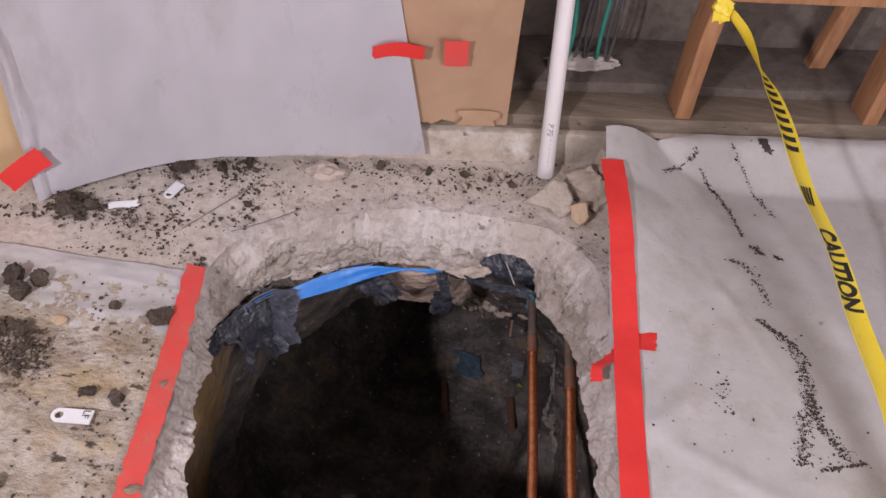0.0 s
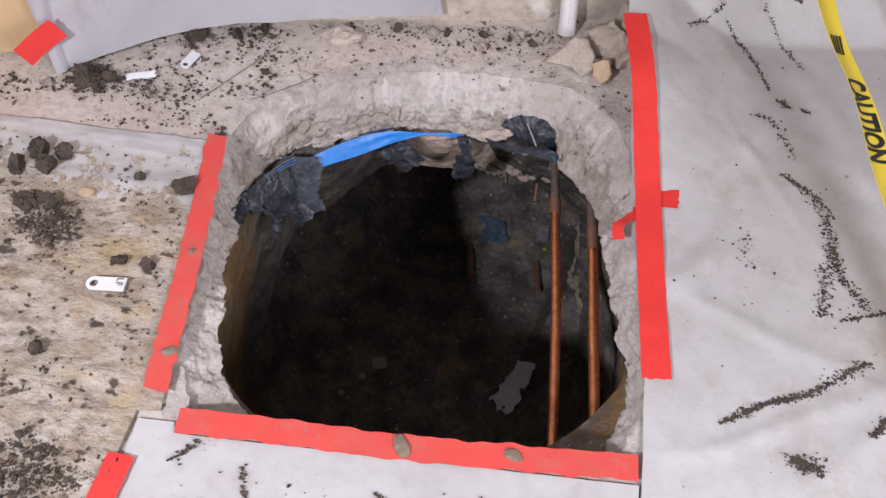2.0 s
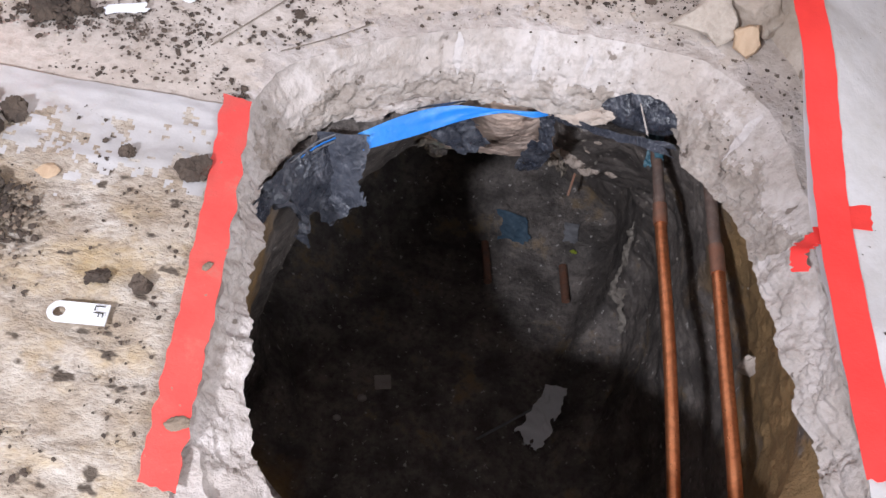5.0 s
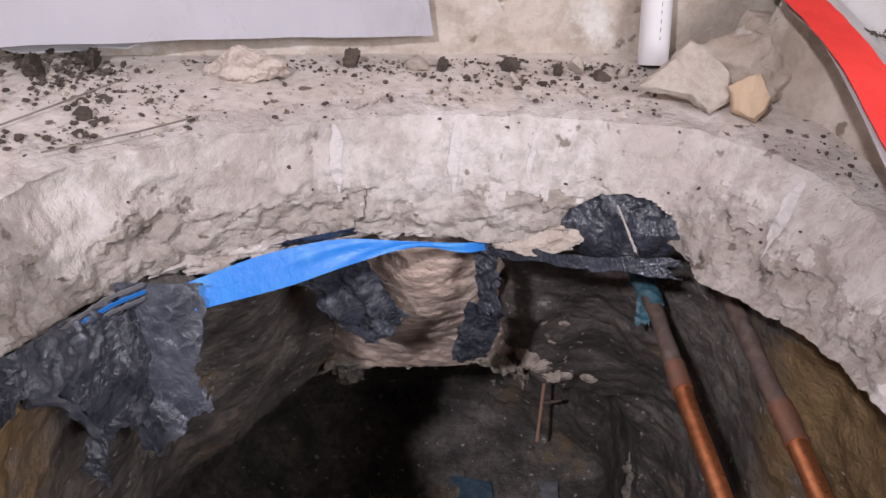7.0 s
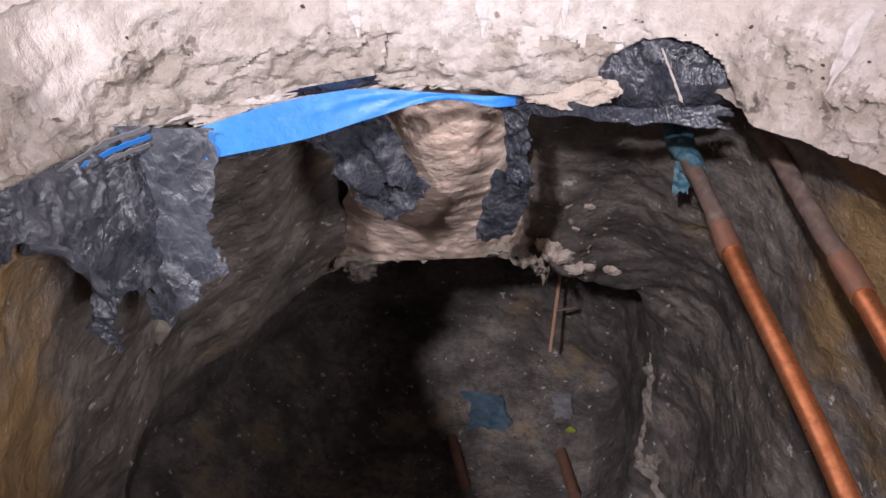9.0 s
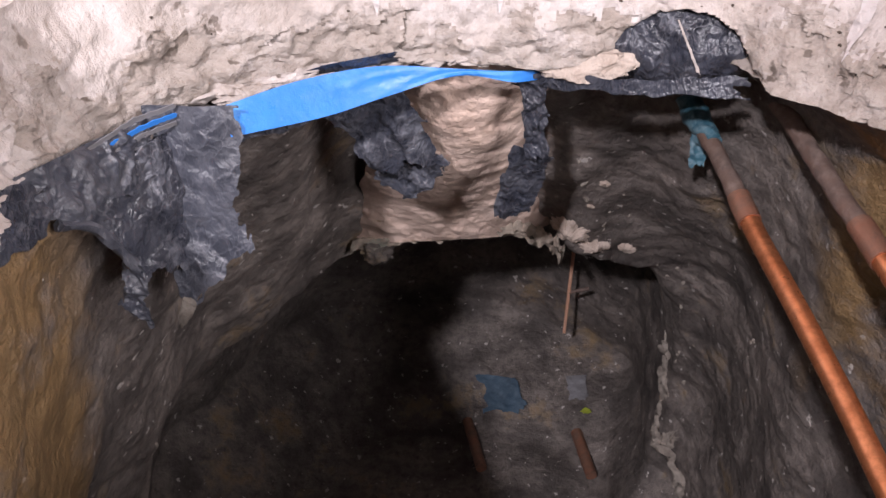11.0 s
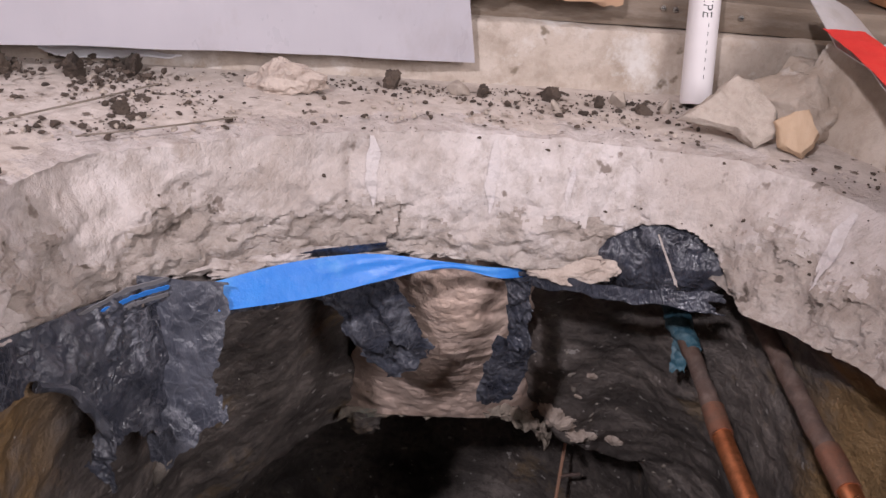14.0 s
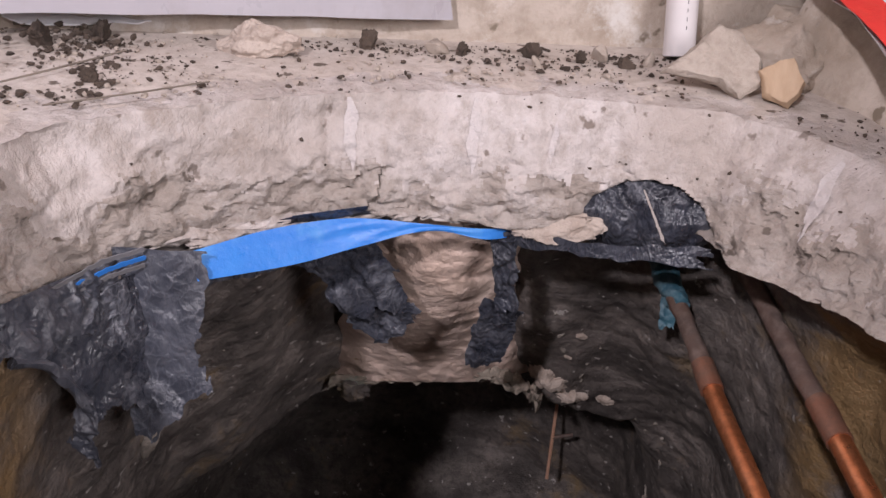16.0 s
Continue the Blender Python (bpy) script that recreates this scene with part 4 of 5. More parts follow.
tag_fob("key_tag", (-0.627, 0.928, 0.021), (1, -2, 5), 0.076, "white plastic tag with hole, lettered LF", "LF")
tag_fob("key_tag", (-0.682, 1.560, 0.010), (8, 4, 78), 0.062, "white plastic tag lying among the dirt")
thing("white_scrap", flap([(-0.80, 1.487, 0.014), (-0.742, 1.505, 0.018), (-0.738, 1.488, 0.012), (-0.80, 1.468, 0.010)], 14, 8, 0.006, 0.02, 0.006, 3, 0.003), WHITE_PLASTIC, "white plastic scrap lying in the dirt", "scrap")
thing("white_scrap", stone((0.016, 0.012, 0.010), (-0.965, 1.425, 0.008), 6, (0, 0, 40), 4, 0.25, 0.3, 0.0, 8), FOAM, "small white scrap lying in the dirt", "scrap")
thing("white_scrap", flap([(-0.66, 1.725, 0.02), (-0.50, 1.765, 0.022), (-0.50, 1.745, 0.012), (-0.66, 1.70, 0.010)], 20, 8, 0.008, 0.03, 0.012, 8, 0.002), WHITE_PLASTIC, "white plastic film lying under the hanging sheet", "scrap")


def clod(at, r, seed, label="dark crumbly soil clod lying on the sheet", squash=0.75):
    return thing("soil_clod", stone((r, r * 0.92, r * squash), (at[0], at[1], (at[2] if len(at) > 2 else 0.008) + r * squash * 0.62), seed, (seed * 37, seed * 11, seed * 53), 4, 0.55, 0.22, 0.0, 5), DIRT, label, "soil clod", "soil clods")


clod((-0.504, 1.556, 0.0), 0.0095, 1, "round dark soil clod on the slab", 0.95)
for k, (x, y, r) in enumerate(((-0.885, 1.215, 0.030), (-0.855, 1.185, 0.024), (-0.915, 1.175, 0.026), (-0.835, 1.225, 0.020), (-0.86, 1.085, 0.026), (-0.81, 1.10, 0.018), (-0.562, 1.185, 0.027),
                              (-0.625, 0.985, 0.017), (-0.565, 0.985, 0.018), (-0.66, 1.19, 0.013), (-0.695, 0.775, 0.016))):
    clod((x, y, 0.012), r, k + 2)
for k, (x, y, r) in enumerate(((-0.895, 1.460, 0.036), (-0.69, 1.64, 0.028), (-0.60, 1.665, 0.020), (-0.84, 1.47, 0.020), (-0.545, 1.70, 0.018), (-0.235, 1.765, 0.016), (-0.12, 1.775, 0.014), (-0.03, 1.78, 0.015), (0.03, 1.78, 0.012), (0.09, 1.775, 0.012))):
    clod((x, y, 0.0), r, k + 20, "dark soil clod lying at the foot of the wall", 0.6)
for k, (x, y, r) in enumerate(((0.20, 1.755, 0.018), (-0.15, 1.77, 0.020), (0.06, 1.795, 0.018), (0.118, 1.79, 0.014), (-0.025, 1.745, 0.011))):
    thing("rubble_stone", stone((r * 1.2, r * 0.8, r * 0.5), (x, y, r * 0.25), k + 40, (k * 20, k * 30, k * 50), 3, 0.2, 0.4, 0.0, 8), RUBBLE, "small grey rubble stone at the foot of the curb", "rubble stone", "rubble stones")
thing("shard", stone((0.022, 0.013, 0.005), (-0.755, 1.135, 0.015), 8, (4, 8, 30), 4, 0.2, 0.3, 0.0, 9), CHIP, "tan wood shard lying on the soiled sheet", "shard")
def crumbs(name, places, label, mat=DIRT, seed=1):
    """Loose crumbs of soil: many small uneven lumps in one mesh."""
    rnd = random.Random(seed)
    base = bmesh.new()
    bmesh.ops.create_icosphere(base, subdivisions=1, radius=1)
    base.verts.index_update()
    bv = [v.co.copy() for v in base.verts]
    bf = [[v.index for v in f.verts] for f in base.faces]
    base.free()
    verts, faces = [], []
    for x, y, z, r in places:
        o = len(verts)
        sx, sy, sz, a = rnd.uniform(0.6, 1.5), rnd.uniform(0.6, 1.2), rnd.uniform(0.4, 0.9), rnd.uniform(0, 6.3)
        c, s = math.cos(a), math.sin(a)
        for v in bv:
            k = r * rnd.uniform(0.65, 1.3)
            px, py = v.x * sx * k, v.y * sy * k
            verts.append((x + c * px - s * py, y + s * px + c * py, z + r * 0.25 + v.z * sz * k))
        faces += [[o + i for i in f] for f in bf]
    me = bpy.data.meshes.new(name)
    me.from_pydata(verts, [], faces)
    me.materials.append(mat)
    return tagged(new(name, me), label, "dirt", kind="stuff")


rnd = random.Random(7)


def inside_hole(x, y, gap=0.01):
    d = Vector((x, y)) - HOLE
    return d.length < r_top(math.atan2(d.y, d.x)) + gap


def scatter(n, area, cut, size, z, small, large, keep=None):
    out = []
    while len(out) < n:
        x, y = rnd.uniform(area[0], area[2]), rnd.uniform(area[1], area[3])
        if inside_hole(x, y) or rough3((x, y, 0), size, 91) < cut + rnd.uniform(-0.25, 0.25) or (keep and not keep(x, y)):
            continue
        out.append((x, y, z, small + (large - small) * rnd.random() ** 4))
    return out


left_edge = lambda x, y: x < -0.50 - 0.06 * max(0, (y - 0.7) / 0.6)
crumbs("loose_dirt", scatter(2300, (-1.25, 0.2, -0.47, 1.27), 0.20, 0.10, 0.012, 0.0006, 0.0042, left_edge), "loose dark dirt crumbs strewn over the soiled sheet", seed=2)
crumbs("loose_dirt", scatter(1700, (-1.25, 1.34, -0.42, 1.78), 0.22, 0.09, 0.001, 0.0008, 0.0052, lambda x, y: y < 1.80 and not (x < -0.72 and y > 1.66)), "loose dark dirt crumbs strewn over the slab", seed=3)
crumbs("loose_dirt", scatter(650, (-0.48, 1.70, 0.24, 1.83), -0.05, 0.05, 0.001, 0.0008, 0.0042, lambda x, y: y < 1.83 + 0.2 * x and y > 1.74 - 0.5 * abs(rough3((x, 0, 0), 0.1, 5)) * 0.1), "dark dirt crumbs along the foot of the curb", seed=4)
crumbs("loose_dirt", scatter(260, (-0.52, 1.45, 0.36, 1.78), 0.0, 0.09, 0.0, 0.001, 0.005), "scattered dirt crumbs on the slab by the hole", seed=5)
crumbs("pale_grit", scatter(900, (-1.1, 1.36, 0.2, 1.80), -0.05, 0.09, 0.0, 0.001, 0.005, lambda x, y: y < 1.8), "pale concrete grit on the slab", RUBBLE, seed=6)


def streak(points, n, width, small=0.0003, large=0.0030):
    n, width = n * 5, width * 1.2
    line = along(points, 60)
    out = []
    for _ in range(n):
        p = line[rnd.randrange(60)]
        w = width * rnd.gauss(0, 0.5) * (0.4 + abs(noise.noise(p * 18)))
        x, y = p.x + w, p.y + w * rnd.uniform(-1, 1)
        out.append((x, y, sheet_height(x, y) + 0.001 if x > 0.36 else 0.008, small + (large - small) * rnd.random() ** 4))
    return out


bits = (streak([(0.44, 1.84, 0), (0.49, 1.89, 0), (0.53, 1.93, 0)], 60, 0.012) + streak([(0.54, 1.90, 0), (0.60, 1.82, 0), (0.64, 1.71, 0)], 120, 0.012)
        + streak([(0.65, 1.45, 0), (0.72, 1.39, 0), (0.735, 1.28, 0), (0.74, 1.22, 0), (0.79, 1.13, 0)], 420, 0.022) + streak([(0.70, 1.10, 0), (0.72, 1.22, 0)], 120, 0.02)
        + streak([(0.51, 0.85, 0), (0.59, 0.90, 0), (0.66, 0.93, 0), (0.77, 1.01, 0)], 420, 0.016) + streak([(0.625, 0.80, 0), (0.66, 0.785, 0)], 200, 0.035)
        + streak([(0.76, 0.86, 0), (0.79, 0.90, 0)], 90, 0.012) + streak([(0.68, 1.99, 0), (0.70, 1.97, 0)], 30, 0.012, 0.002, 0.009) + streak([(0.66, 1.68, 0), (0.68, 1.66, 0)], 50, 0.014)
        + streak([(0.60, 1.62, 0), (0.645, 1.60, 0), (0.68, 1.5, 0)], 70, 0.02) + streak([(0.55, 1.25, 0), (0.56, 1.20, 0)], 7, 0.04) + streak([(0.74, 1.10, 0), (0.82, 1.13, 0)], 60, 0.01)
        + [(x, y, sheet_height(x, y) + 0.001, r) for x, y, _, r in scatter(120, (0.42, 0.3, 1.1, 1.9), 0.0, 0.2, 0.0125, 0.0007, 0.003)])
bits += (streak([(0.611, 1.962, 0), (0.669, 1.889, 0), (0.72, 1.795, 0)], 50, 0.010) + streak([(0.695, 1.972, 0), (0.71, 1.965, 0)], 24, 0.014) + streak([(0.71, 1.665, 0), (0.722, 1.655, 0)], 24, 0.012)
         + streak([(0.56, 1.30, 0), (0.57, 1.26, 0), (0.575, 1.20, 0)], 6, 0.02) + [(x, y, sheet_height(x, y) + 0.001, r) for x, y, _, r in scatter(40, (0.41, 1.10, 0.62, 1.32), 0.05, 0.04, 0.0125, 0.0007, 0.0034)])
crumbs("dirt_streaks", bits, "dark dirt streaks lying in the sheet's folds", seed=8)
crumbs("dirt_streaks", streak([(-0.40, 0.62, 0), (-0.36, 0.66, 0)], 40, 0.01) + streak([(-0.28, 0.63, 0), (-0.26, 0.58, 0)], 40, 0.012) + streak([(-0.05, 0.62, 0), (-0.03, 0.60, 0)], 40, 0.02)
       + streak([(0.12, 0.64, 0), (0.15, 0.60, 0)], 40, 0.02) + scatter(120, (-0.44, 0.25, 0.36, 0.66), 0.0, 0.1, 0.008, 0.0008, 0.004), "dirt crumbs on the pale near sheet", seed=9)

def heap(x0, y0, n, spread, z, small, large):
    return [(x0 + rnd.gauss(0, spread), y0 + rnd.gauss(0, spread * 0.7), z + 0.006 * rnd.random(), small + (large - small) * rnd.random() ** 3) for _ in range(n)]


crumbs("dirt_heap", heap(-0.80, 1.045, 420, 0.036, 0.012, 0.0015, 0.007) + heap(-0.62, 0.56, 420, 0.05, 0.012, 0.0015, 0.007), "low heaps of loose gravelly dirt on the sheet", seed=21)
crumbs("grit_heap", heap(-0.79, 1.04, 240, 0.04, 0.013, 0.001, 0.005) + heap(-0.62, 0.56, 200, 0.05, 0.013, 0.001, 0.005), "brown grit mixed into the loose dirt heaps", GRIT, seed=22)
crumbs("dirt_heap", heap(-0.88, 1.46, 420, 0.035, 0.004, 0.0015, 0.007) + heap(-0.69, 1.63, 110, 0.028, 0.004, 0.0015, 0.006) + heap(-0.59, 1.68, 90, 0.04, 0.004, 0.0015, 0.007) + heap(-0.76, 1.46, 200, 0.04, 0.003, 0.001, 0.005), "crumbly dark dirt heaps at the wall's foot", seed=23)

# ---- plaster drips and a dark gap on the broken face ----
ROWS = len(OUT) + FACE + 6 - 1


def face_patch(angle, wide, first, last, seed, lift=0.0014):
    """A ragged patch that lies on the slab's broken face, from row to row down it."""
    def place(u, v):
        row = first + v * (last - first)
        w = wide * (0.75 + 0.5 * abs(noise.noise(Vector((v * 2.1, seed, 0)))) + 0.12 * noise.noise(Vector((v * 11, seed, 4)))) * min(1.0, 2.5 * v + 0.35, 2.2 * (1 - v) + 0.08)
        a = math.radians(angle) - (u - 0.5) * w / 0.45 + 0.012 * noise.noise(Vector((v * 2.5, seed, 7)))
        at = lambda k: slab_place((a + math.pi) / (2 * math.pi), (len(OUT) + k) / ROWS)
        p = at(int(row)).lerp(at(int(row) + 1), row - int(row))
        return p + Vector((-math.cos(a) * 0.8, -math.sin(a) * 0.8, 0.6)) * lift
    return grid_mesh(7, 44, place)


for angle, wide, first, last, seed in ((111.5, 0.016, 1, 25, 1), (93.4, 0.017, 1, 26, 2), (46.0, 0.018, 3, 28, 4), (81.9, 0.009, 7, 21, 3)):
    thing("plaster_drip", face_patch(angle, wide, first, last, seed), PLASTER, "white plaster drip dried on the broken concrete face", "plaster drip", "plaster drips")

grains = []
for _ in range(130):
    a, row = rnd.uniform(0.55, 2.6), int(len(OUT) - 8 + rnd.random() ** 1.6 * 34)
    p = slab_place((a + math.pi) / (2 * math.pi), row / ROWS)
    grains.append((p.x, p.y, p.z + 0.0005, 0.0006 + 0.0028 * rnd.random() ** 4))
crumbs("loose_dirt", grains, "dark grit caught on the broken concrete face", seed=41)
for x, y, r, seed in ((-0.028, 0.708, 0.020, 3), (0.157, 0.724, 0.016, 4), (-0.465, 0.812, 0.014, 5), (-0.497, 1.03, 0.008, 6)):
    thing("mortar_splat", stone((r, r * 0.62, 0.0035), (x, y, 0.0135 if x > -0.4 else 0.0185), seed, (0, 0, seed * 40), 4, 0.5, 0.5), GRIT, "dried grey-brown mortar splat stuck on the red tape", "mortar splat", "mortar splats")

# ---- in the pit: pipes ----
def copper_pipe(line, radius, joint, label):
    """A pipe along a line; it is bare copper nearer than y = joint."""
    pipe = holder("copper_pipe", label, "pipe", line[0], "copper water pipes")
    pts = along(line, 81)
    rel = [p - Vector(line[0]) for p in pts]
    k = next(i for i, p in enumerate(pts) if p.y < joint)
    part("bare_pipe", tube(rel[k:], radius, len(rel) - k, 18), COPPER, pipe, "bright bare copper")
    old = part("old_end", tube(rel[:k + 1], radius * 0.98, k + 1, 18, 0.22), OLD_COPPER, pipe, "grey tarnished pipe end")
    part("collar", tube(rel[k - 5:k + 1], radius * 1.16, 6, 18, 0.08), SOLDER, old, "soldered collar")
    return pipe


copper_pipe([(0.168, 1.80, -0.252), (0.182, 1.714, -0.264), (0.195, 1.588, -0.279), (0.206, 1.490, -0.297), (0.218, 1.371, -0.309), (0.234, 1.215, -0.331), (0.252, 0.98, -0.370), (0.275, 0.60, -0.44)], 0.0118, 1.515,
            "bright copper pipe with a tarnished joint crossing the pit")
copper_pipe([(0.262, 1.76, -0.214), (0.276, 1.612, -0.230), (0.284, 1.524, -0.241), (0.296, 1.401, -0.253), (0.312, 1.20, -0.277), (0.330, 1.0, -0.305), (0.355, 0.60, -0.37)], 0.0122, 1.395,
            "copper pipe with a long tarnished end crossing the pit")
wrap = holder("pipe_wrap", "ragged blue-green tape wrapped round a copper pipe", "wrap", (0.183, 1.70, -0.265))
for k, (s0, s1, r) in enumerate(((0.0, 0.42, 0.0150), (0.36, 0.75, 0.0160), (0.68, 1.0, 0.0148))):
    a, b = [Vector((0.176, 1.755, -0.259)).lerp(Vector((0.189, 1.650, -0.272)), q) for q in (s0, s1)]
    under(part("turn", tube([a, a.lerp(b, 0.5), b], r, 14, 16, 0.45, True, 0.94, k), WRAP), wrap)
under(part("ragged_end", flap([(0.172, 1.700, -0.262), (0.196, 1.690, -0.266), (0.194, 1.672, -0.318), (0.174, 1.678, -0.322)], 30, 30, 0.010, 0.016, 0.01, 9), WRAP, label="torn blue end"), wrap)

# ---- in the pit: the clay tongue under the slab, film and tape ----
def tongue_place(u, v):
    rows = ((-0.232, -0.020, 1.635, -0.165), (-0.225, -0.018, 1.665, -0.25), (-0.245, -0.028, 1.715, -0.355), (-0.272, -0.020, 1.775, -0.445), (-0.278, 0.01, 1.835, -0.525), (-0.295, 0.05, 1.890, -0.632))
    q = v * (len(rows) - 1)
    k = min(int(q), len(rows) - 2)
    w = q - k
    l, r, y, z = [rows[k][i] * (1 - w) + rows[k + 1][i] * w for i in range(4)]
    arch = 0.036 * math.sin(math.pi * u) * v ** 2
    p = Vector((l + (r + 0.02 - l) * u, y - 0.03 * math.sin(math.pi * u) + 0.025 + 0.085 * u ** 5 + 0.03 * (1 - u) ** 5, z + arch - 0.022 * v ** 3 * (1 - u) ** 2))
    n = 0.022 * rough3(p, 0.06, 101, 4) + 0.005 * rough3(p, 0.018, 102)
    return p + Vector((0.2, -0.8, 0.45)) * n + Vector((0.010 * rough3((v, 0, 0), 0.1, 103), 0, 0))


tongue = holder("clay_tongue", "pale clay tongue hanging under the broken slab", "clay", (-0.14, 1.66, -0.17))
under(part("clay_body", thick(grid_mesh(80, 110, tongue_place), -0.03), PALE_CLAY), tongue)


def crust_place(u, v):
    line = along([(-0.300, 1.925, -0.648), (-0.20, 1.912, -0.618), (-0.10, 1.905, -0.594), (-0.02, 1.905, -0.588), (0.04, 1.918, -0.618), (0.075, 1.930, -0.655)], 81)
    p = line[round(u * 80)]
    a = v * 2 * math.pi
    r = 0.007 + 0.020 * abs(rough3((u * 2, v * 0.5, 0), 0.12, 111))
    return p + Vector((0.25 * math.sin(a) * r, -math.cos(a) * r * 0.9, math.sin(a) * r * (0.8 + 0.8 * u))) + Vector((0, 0, 0.022 * rough3((u, v * 0.2, 0), 0.06, 112)))


under(part("crust", grid_mesh(81, 18, crust_place), LIP, label="pale crumbly crust along the lip"), tongue)
under(part("lump", stone((0.028, 0.022, 0.026), (-0.255, 1.925, -0.655), 23, (0, 0, 0), 4, 0.6, 0.4), SOIL, label="dark soil lump"), tongue)
seam = []
for k in range(26):
    q = k / 25
    p = Vector((-0.40, 1.487, -0.146)).lerp(Vector((-0.20, 1.598, -0.148)), min(1, q * 1.8)) if q < 0.56 else Vector((-0.20, 1.598, -0.148)).lerp(Vector((0.03, 1.630, -0.150)), (q - 0.56) / 0.44)
    seam.append(((p.x + rnd.gauss(0, 0.006), p.y + rnd.gauss(0.010, 0.003), p.z + rnd.gauss(0, 0.003)), (rnd.uniform(0.020, 0.036), rnd.uniform(0.010, 0.016), rnd.uniform(0.004, 0.010)), (rnd.uniform(-20, 20), rnd.uniform(-12, 12), rnd.uniform(10, 50))))
thing("slab_crumble", lumps(seam, 15, 0.8), BROKEN, "crumbling pale concrete flakes along the slab's underside", "concrete flakes", kind="stuff")
thing("clay_lump", stone((0.064, 0.028, 0.032), (0.012, 1.628, -0.152), 24, (0, -12, 0), 5, 0.32, 0.3, 0.0, 8), ROCK, "tan clay lump pressed under the slab's edge", "clay lump")


def film(name, corners, mat, label, **kw):
    return thing(name, flap(corners, **kw), mat, label, "plastic film", "torn plastic film")


film("plastic_film", [(-0.436, 1.415, -0.116), (-0.362, 1.437, -0.124), (-0.356, 1.405, -0.262), (-0.430, 1.385, -0.335)], GREY_POLY, "dusty grey torn plastic film hanging from the slab", amp=0.011, size=0.06, tear=0.02, seed=1, nu=110, nv=140)
film("plastic_film", [(-0.50, 1.27, -0.105), (-0.428, 1.425, -0.125), (-0.425, 1.40, -0.175), (-0.475, 1.28, -0.165)], GREY_POLY, "dusty grey plastic film bunched under the slab", amp=0.020, size=0.035, tear=0.02, seed=2, nu=100, nv=70)
film("plastic_film", [(-0.478, 1.330, -0.140), (-0.410, 1.428, -0.145), (-0.402, 1.405, -0.285), (-0.450, 1.345, -0.265)], BLACK_POLY, "dark plastic film folded under the slab", amp=0.012, size=0.05, tear=0.01, seed=3, nu=100, nv=100)
film("plastic_film", [(-0.515, 1.16, -0.075), (-0.488, 1.27, -0.108), (-0.478, 1.27, -0.155), (-0.50, 1.15, -0.125)], BLACK_POLY, "dark plastic film along the slab's underside", amp=0.012, size=0.03, tear=0.015, seed=4)
thing("film_wisp", tube([(-0.478, 1.275, -0.155), (-0.462, 1.298, -0.172), (-0.448, 1.308, -0.200), (-0.436, 1.31, -0.222)], 0.0055, 30, 8, 0.6), GREY_POLY, "twisted wisp of dusty grey plastic film", "plastic film", "torn plastic film")
film("film_wisp", [(-0.446, 1.31, -0.215), (-0.430, 1.312, -0.215), (-0.426, 1.306, -0.290), (-0.456, 1.305, -0.268)], GREY_POLY, "frayed end of dusty grey plastic film", amp=0.012, size=0.02, tear=0.04, seed=5)
film("plastic_film", [(-0.372, 1.452, -0.150), (-0.215, 1.580, -0.150), (-0.225, 1.592, -0.185), (-0.372, 1.462, -0.180)], BLACK_POLY, "dark torn plastic film behind the blue tape", amp=0.014, size=0.04, tear=0.035, seed=6, nu=110, nv=60)
film("plastic_film", [(-0.300, 1.570, -0.178), (-0.205, 1.585, -0.160), (-0.158, 1.635, -0.300), (-0.240, 1.612, -0.310)], BLACK_POLY, "black plastic film draped over the clay tongue", amp=0.014, size=0.045, tear=0.03, seed=7, nu=80, nv=80, fold=0.004)
film("plastic_film", [(-0.245, 1.640, -0.300), (-0.172, 1.640, -0.270), (-0.138, 1.652, -0.330), (-0.205, 1.665, -0.380)], GREY_POLY, "crumpled grey plastic film lying on the clay", amp=0.016, size=0.035, tear=0.03, seed=8)
film("plastic_film", [(-0.066, 1.615, -0.178), (-0.034, 1.615, -0.172), (-0.018, 1.645, -0.300), (-0.046, 1.645, -0.300)], BLACK_POLY, "crumpled black film strip on the clay tongue", amp=0.016, size=0.025, tear=0.02, seed=9)
film("plastic_film", [(-0.064, 1.648, -0.278), (-0.012, 1.648, -0.296), (-0.030, 1.690, -0.410), (-0.078, 1.690, -0.420)], BLACK_POLY, "black plastic film flap on the clay tongue", amp=0.010, size=0.03, tear=0.012, seed=10, fold=0.003, nu=80, nv=80)
film("plastic_film", [(-0.060, 1.618, -0.168), (0.178, 1.572, -0.146), (0.182, 1.562, -0.164), (-0.050, 1.622, -0.186)], BLACK_POLY, "black plastic film edge under the slab", amp=0.009, size=0.03, tear=0.008, seed=11, nu=130, nv=40)
# Black patch paints the darkness of an open gap above the blue tape.
film("plastic_film", [(-0.292, 1.518, -0.119), (-0.212, 1.558, -0.118), (-0.210, 1.570, -0.134), (-0.292, 1.530, -0.134)], BLACK_POLY, "black film patch painted in as the slab's dark gap", amp=0.006, size=0.03, tear=0.01, seed=12)


plug = holder("film_plug", "wad of creased black plastic stuffed into the slab", "plastic wad", (0.113, 1.632, -0.114))


